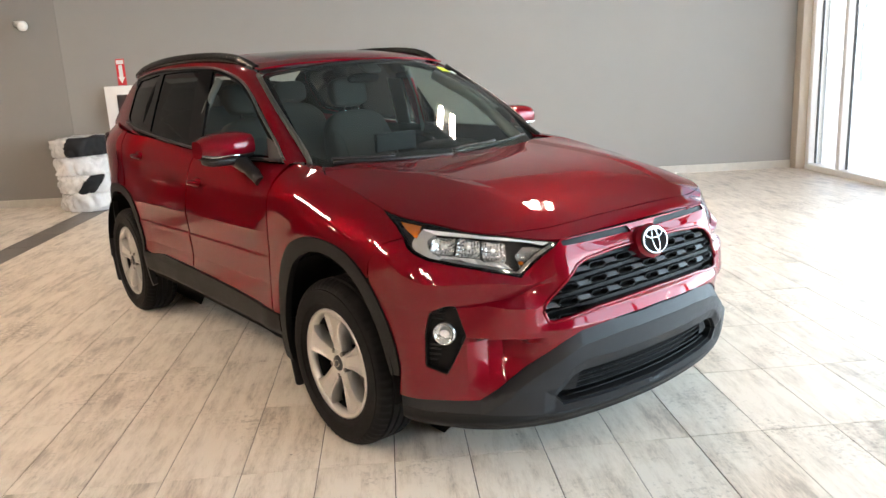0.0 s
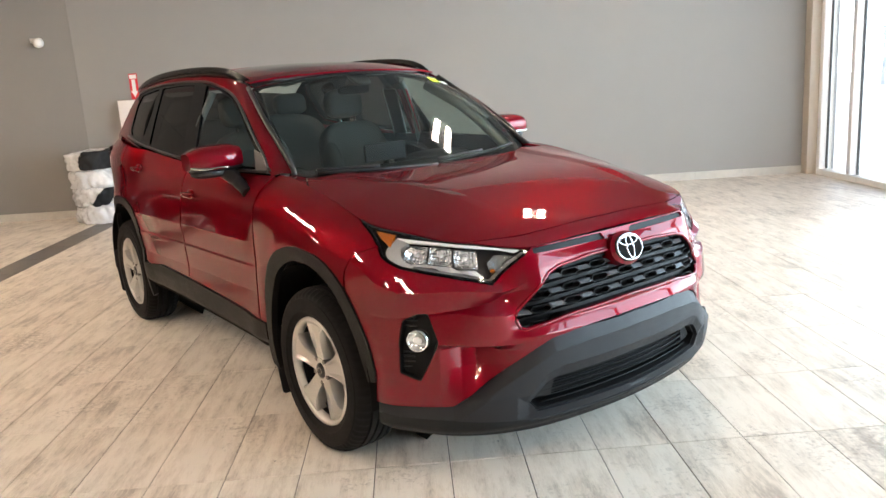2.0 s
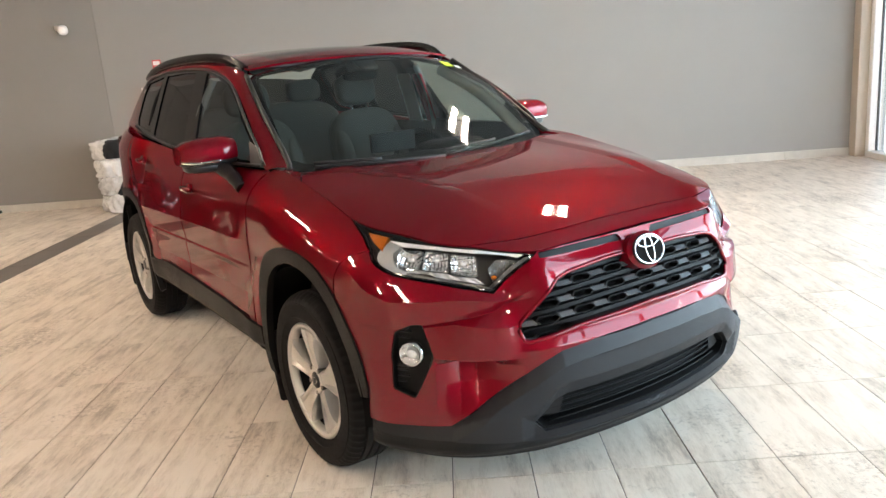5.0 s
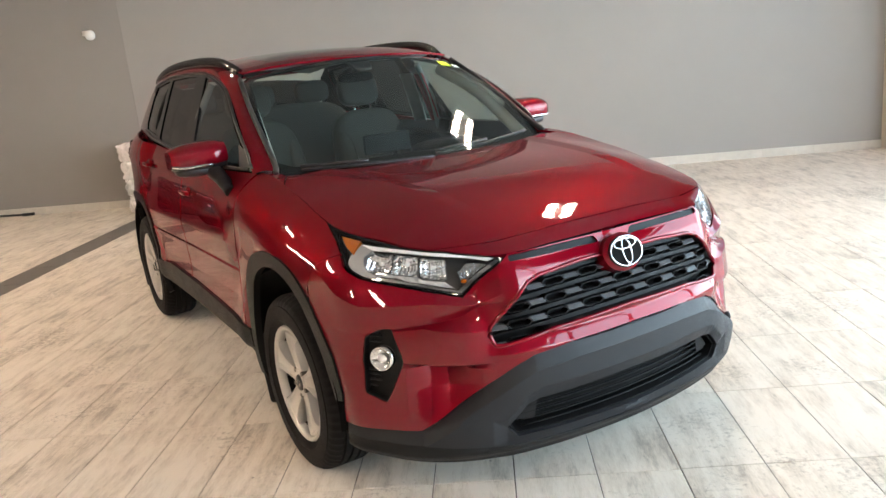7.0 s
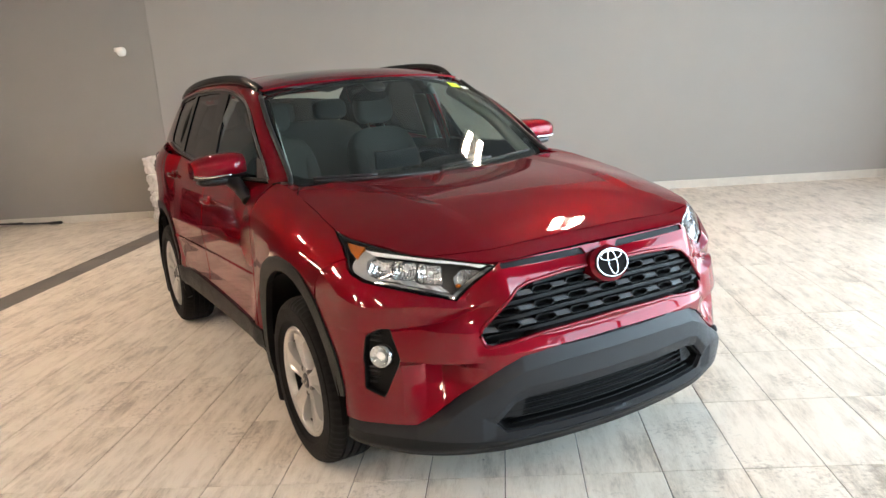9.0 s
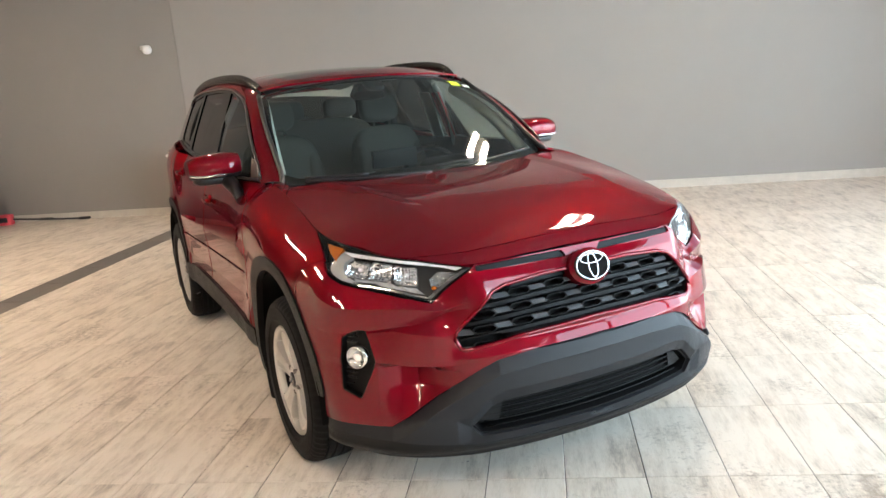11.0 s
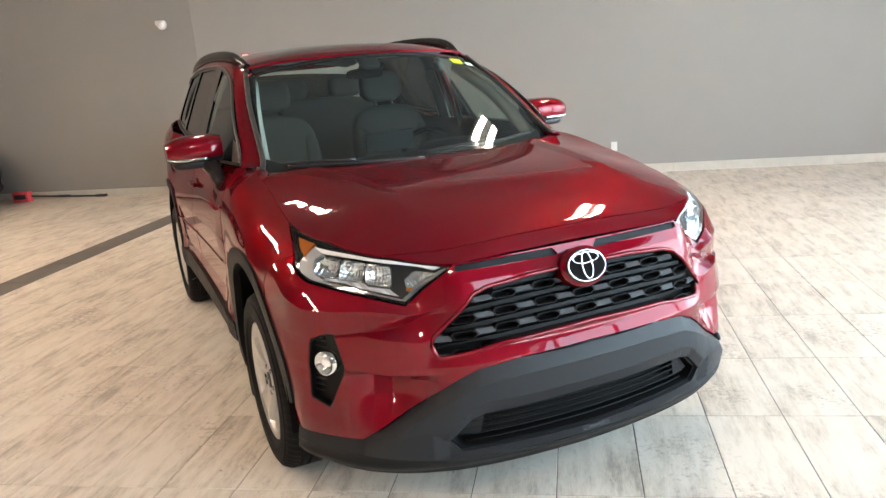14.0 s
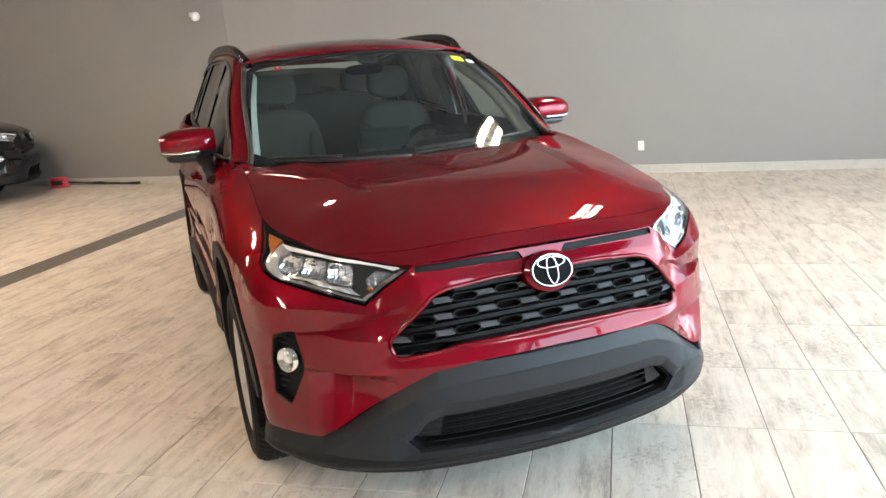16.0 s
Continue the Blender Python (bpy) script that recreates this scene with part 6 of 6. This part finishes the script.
# snow brush lying on the floor
brush = thing("snow_brush", pose(-7.16, 10.42, 0.0, 0, 0, 3), "red foam snow brush with a long black handle", "brush")
part("foam_head", box(-0.13, 0.125, -0.06, 0.06, 0.0, 0.155, 0.014), FOAM_RED, brush)
part("face_plate", box(-0.095, 0.09, -0.068, -0.056, 0.045, 0.115, 0.006), BLACK, brush)
part("handle", tube([(0.15, 0, 0.08), (0.6, 0.0, 0.05), (1.2, 0.02, 0.02)], 0.014, 8), BLACK, brush)
part("grip", tube([(0.55, 0.005, 0.055), (0.75, 0.01, 0.046)], 0.020, 8), BLACK, brush)
part("end_blade", box(1.15, 1.32, -0.01, 0.03, 0.006, 0.045, 0.004), BLACK, brush)

# a second car, black, whose nose shows beside the wall
black_car = copy_thing(red_car, pose(-7.88, 9.46, 0, 0, 0, 122))
tagged(black_car, "black SUV parked near the back wall", "car")
for ob in black_car.children_recursive:
    if ob.type == "MESH" and ob.data.materials and ob.data.materials[0] == RED:
        ob.material_slots[0].link = "OBJECT"
        ob.material_slots[0].material = BLACK_PAINT

# outside the shop window: a parked car, trees and a banner in the glare
silver = material("pale_silver_paint", (0.62, 0.63, 0.65), 0.35, coat=0.8)
pale_car = copy_thing(red_car, pose(13.5, 17.0, -0.30, 0, 0, -60))
tagged(pale_car, "pale silver car parked outside the window", "car")
for ob in pale_car.children_recursive:
    if ob.type == "MESH" and ob.data.materials and ob.data.materials[0] == RED:
        ob.material_slots[0].link = "OBJECT"
        ob.material_slots[0].material = silver
# twigs and bark near white: the outdoor glare is put into their colour
LEAF = material("frosted_twigs", (0.86, 0.86, 0.85), 0.9, grain=0.3, grain_size=8)
BARK = material("frosted_bark", (0.80, 0.79, 0.78), 0.9, grain=0.3, grain_size=12)


def tree(x, y, h, seed):
    t = thing("tree", pose(x, y, -0.30), "bare deciduous tree outside", "tree", "trees outside")
    rng = random.Random(seed)
    part("trunk", tube([(0, 0, 0), (0.05, 0, h * 0.4), (0.0, 0.1, h * 0.7), (0.05, 0.1, h)], [0.14, 0.11, 0.06, 0.01], 8), BARK, t)
    bits = []
    for k in range(34):
        z = h * rng.uniform(0.35, 0.95)
        a, r = rng.uniform(0, 6.28), (1.15 - z / h) * h * rng.uniform(0.25, 0.5)
        tip = Vector((math.cos(a) * r, math.sin(a) * r, z + r * 0.7))
        bits.append(tube([(0.03, 0.05, z), tuple(Vector((0, 0, z)).lerp(tip, 0.5) + Vector((0, 0, 0.05 * h * rng.random()))), tuple(tip)], [0.03, 0.018, 0.004], 5))
        for j in range(7):
            q = Vector((0, 0, z)).lerp(tip, rng.uniform(0.4, 1))
            d = Vector((rng.uniform(-1, 1), rng.uniform(-1, 1), rng.uniform(0, 1))) * 0.16 * h
            bits.append(tube([tuple(q), tuple(q + d)], [0.012, 0.003], 4))
    part("crown", joined(*bits), LEAF, t)
    return t


for k, (tx, ty, th) in enumerate(((33, 42, 5.0), (38, 40, 5.5), (44, 43, 5.2), (26, 41, 4.2))):
    tree(tx, ty, th, k)
banner = thing("banner", pose(15.2, 20.5, -0.30), "red banner on a pole outside", "banner")
part("pole", tube([(0, 0, 0), (0, 0, 5.2)], 0.03, 8), ALU, banner)
part("cloth", sheet(lambda u, v: np.stack([0.04 + 0.7 * u * (1 - 0.5 * v), 0.06 * np.sin(6 * u), 5.1 - 1.6 * v], -1), np.linspace(0, 1, 10), np.linspace(0, 1, 8)), SIGN_RED, banner)

# ---------------------------------------------------------------- the floor, tile by tile
floor = structure("floor", box(WEST - 0.2, EAST + 0.2, SOUTH - 0.2, NW + 0.3, -0.20, -0.0035), GROUT, "wood-look porcelain tile floor with dark joints", "floor")
GAP = 0.0033
BAND_SHIFT = 0.128     # the dark band lies a little off the tile grid


def tile_mesh(rng):
    w, l, b = TX / 2 - GAP / 2, TY / 2 - GAP / 2, 0.0012
    h = 0.0
    bm = bmesh.new()
    low = [bm.verts.new((sx * w, sy * l, -0.008)) for sx, sy in ((-1, -1), (1, -1), (1, 1), (-1, 1))]
    mid = [bm.verts.new((sx * w, sy * l, h - b)) for sx, sy in ((-1, -1), (1, -1), (1, 1), (-1, 1))]
    top = [bm.verts.new((sx * (w - b), sy * (l - b), h)) for sx, sy in ((-1, -1), (1, -1), (1, 1), (-1, 1))]
    for r0, r1 in ((low, mid), (mid, top)):
        for i in range(4):
            bm.faces.new((r0[i], r0[(i + 1) % 4], r1[(i + 1) % 4], r1[i]))
    bm.faces.new(top)
    return bm


rng = random.Random(5)
first, band_first = None, None
near, far, band = [], [], []
for i in range(-46, 19):
    for j in range(-18, 15):
        cx, cy = TX0 + (i + 0.5) * TX, TY0 + (j + 0.5) * TY
        wide = 1.0
        if i <= -13:
            cx += BAND_SHIFT
        elif i == -12:
            cx, wide = cx + BAND_SHIFT / 2, 1 - BAND_SHIFT / TX
        if not (WEST - 0.1 < cx < EAST + 0.1 and SOUTH - 0.2 < cy < north(cx) + 0.2):
            continue
        if i == -13:
            band.append((cx, cy))
        elif -2.6 < cx < 2.9 and 2.2 < cy < 6.0 and len(near) < 300:
            near.append((cx, cy))
        else:
            far.append((cx, cy, wide))
for cx, cy in near:
    if first is None:
        first = part("tile", tile_mesh(rng), TILE, floor)
        ob = first
    else:
        ob = new("tile", first.data)
        ob.parent = floor
    ob.matrix_basis = pose(cx, cy, rng.uniform(-0.0006, 0.0004))
for cx, cy in band:
    if band_first is None:
        band_first = part("band_tile", tile_mesh(rng), TILE_BAND, floor)
        ob = band_first
    else:
        ob = new("band_tile", band_first.data)
        ob.parent = floor
    ob.matrix_basis = pose(cx, cy, 0)
w, l = TX / 2 - GAP / 2, TY / 2 - GAP / 2
verts, faces = [], []
for cx, cy, wide in far:
    z, k = rng.uniform(-0.0006, 0.0004), len(verts)
    verts += [(cx + sx * (w * wide), cy + sy * l, zz) for zz in (-0.008, z) for sx, sy in ((-1, -1), (1, -1), (1, 1), (-1, 1))]
    faces += [(k + 4, k + 5, k + 6, k + 7)] + [(k + a, k + (a + 1) % 4, k + 4 + (a + 1) % 4, k + 4 + a) for a in range(4)]
me = bpy.data.meshes.new("floor_tiles")
me.from_pydata(verts, [], faces)
me.materials.append(TILE)
rest = new("floor_tiles", me)
rest.parent = floor
tagged(rest, kind="stuff")
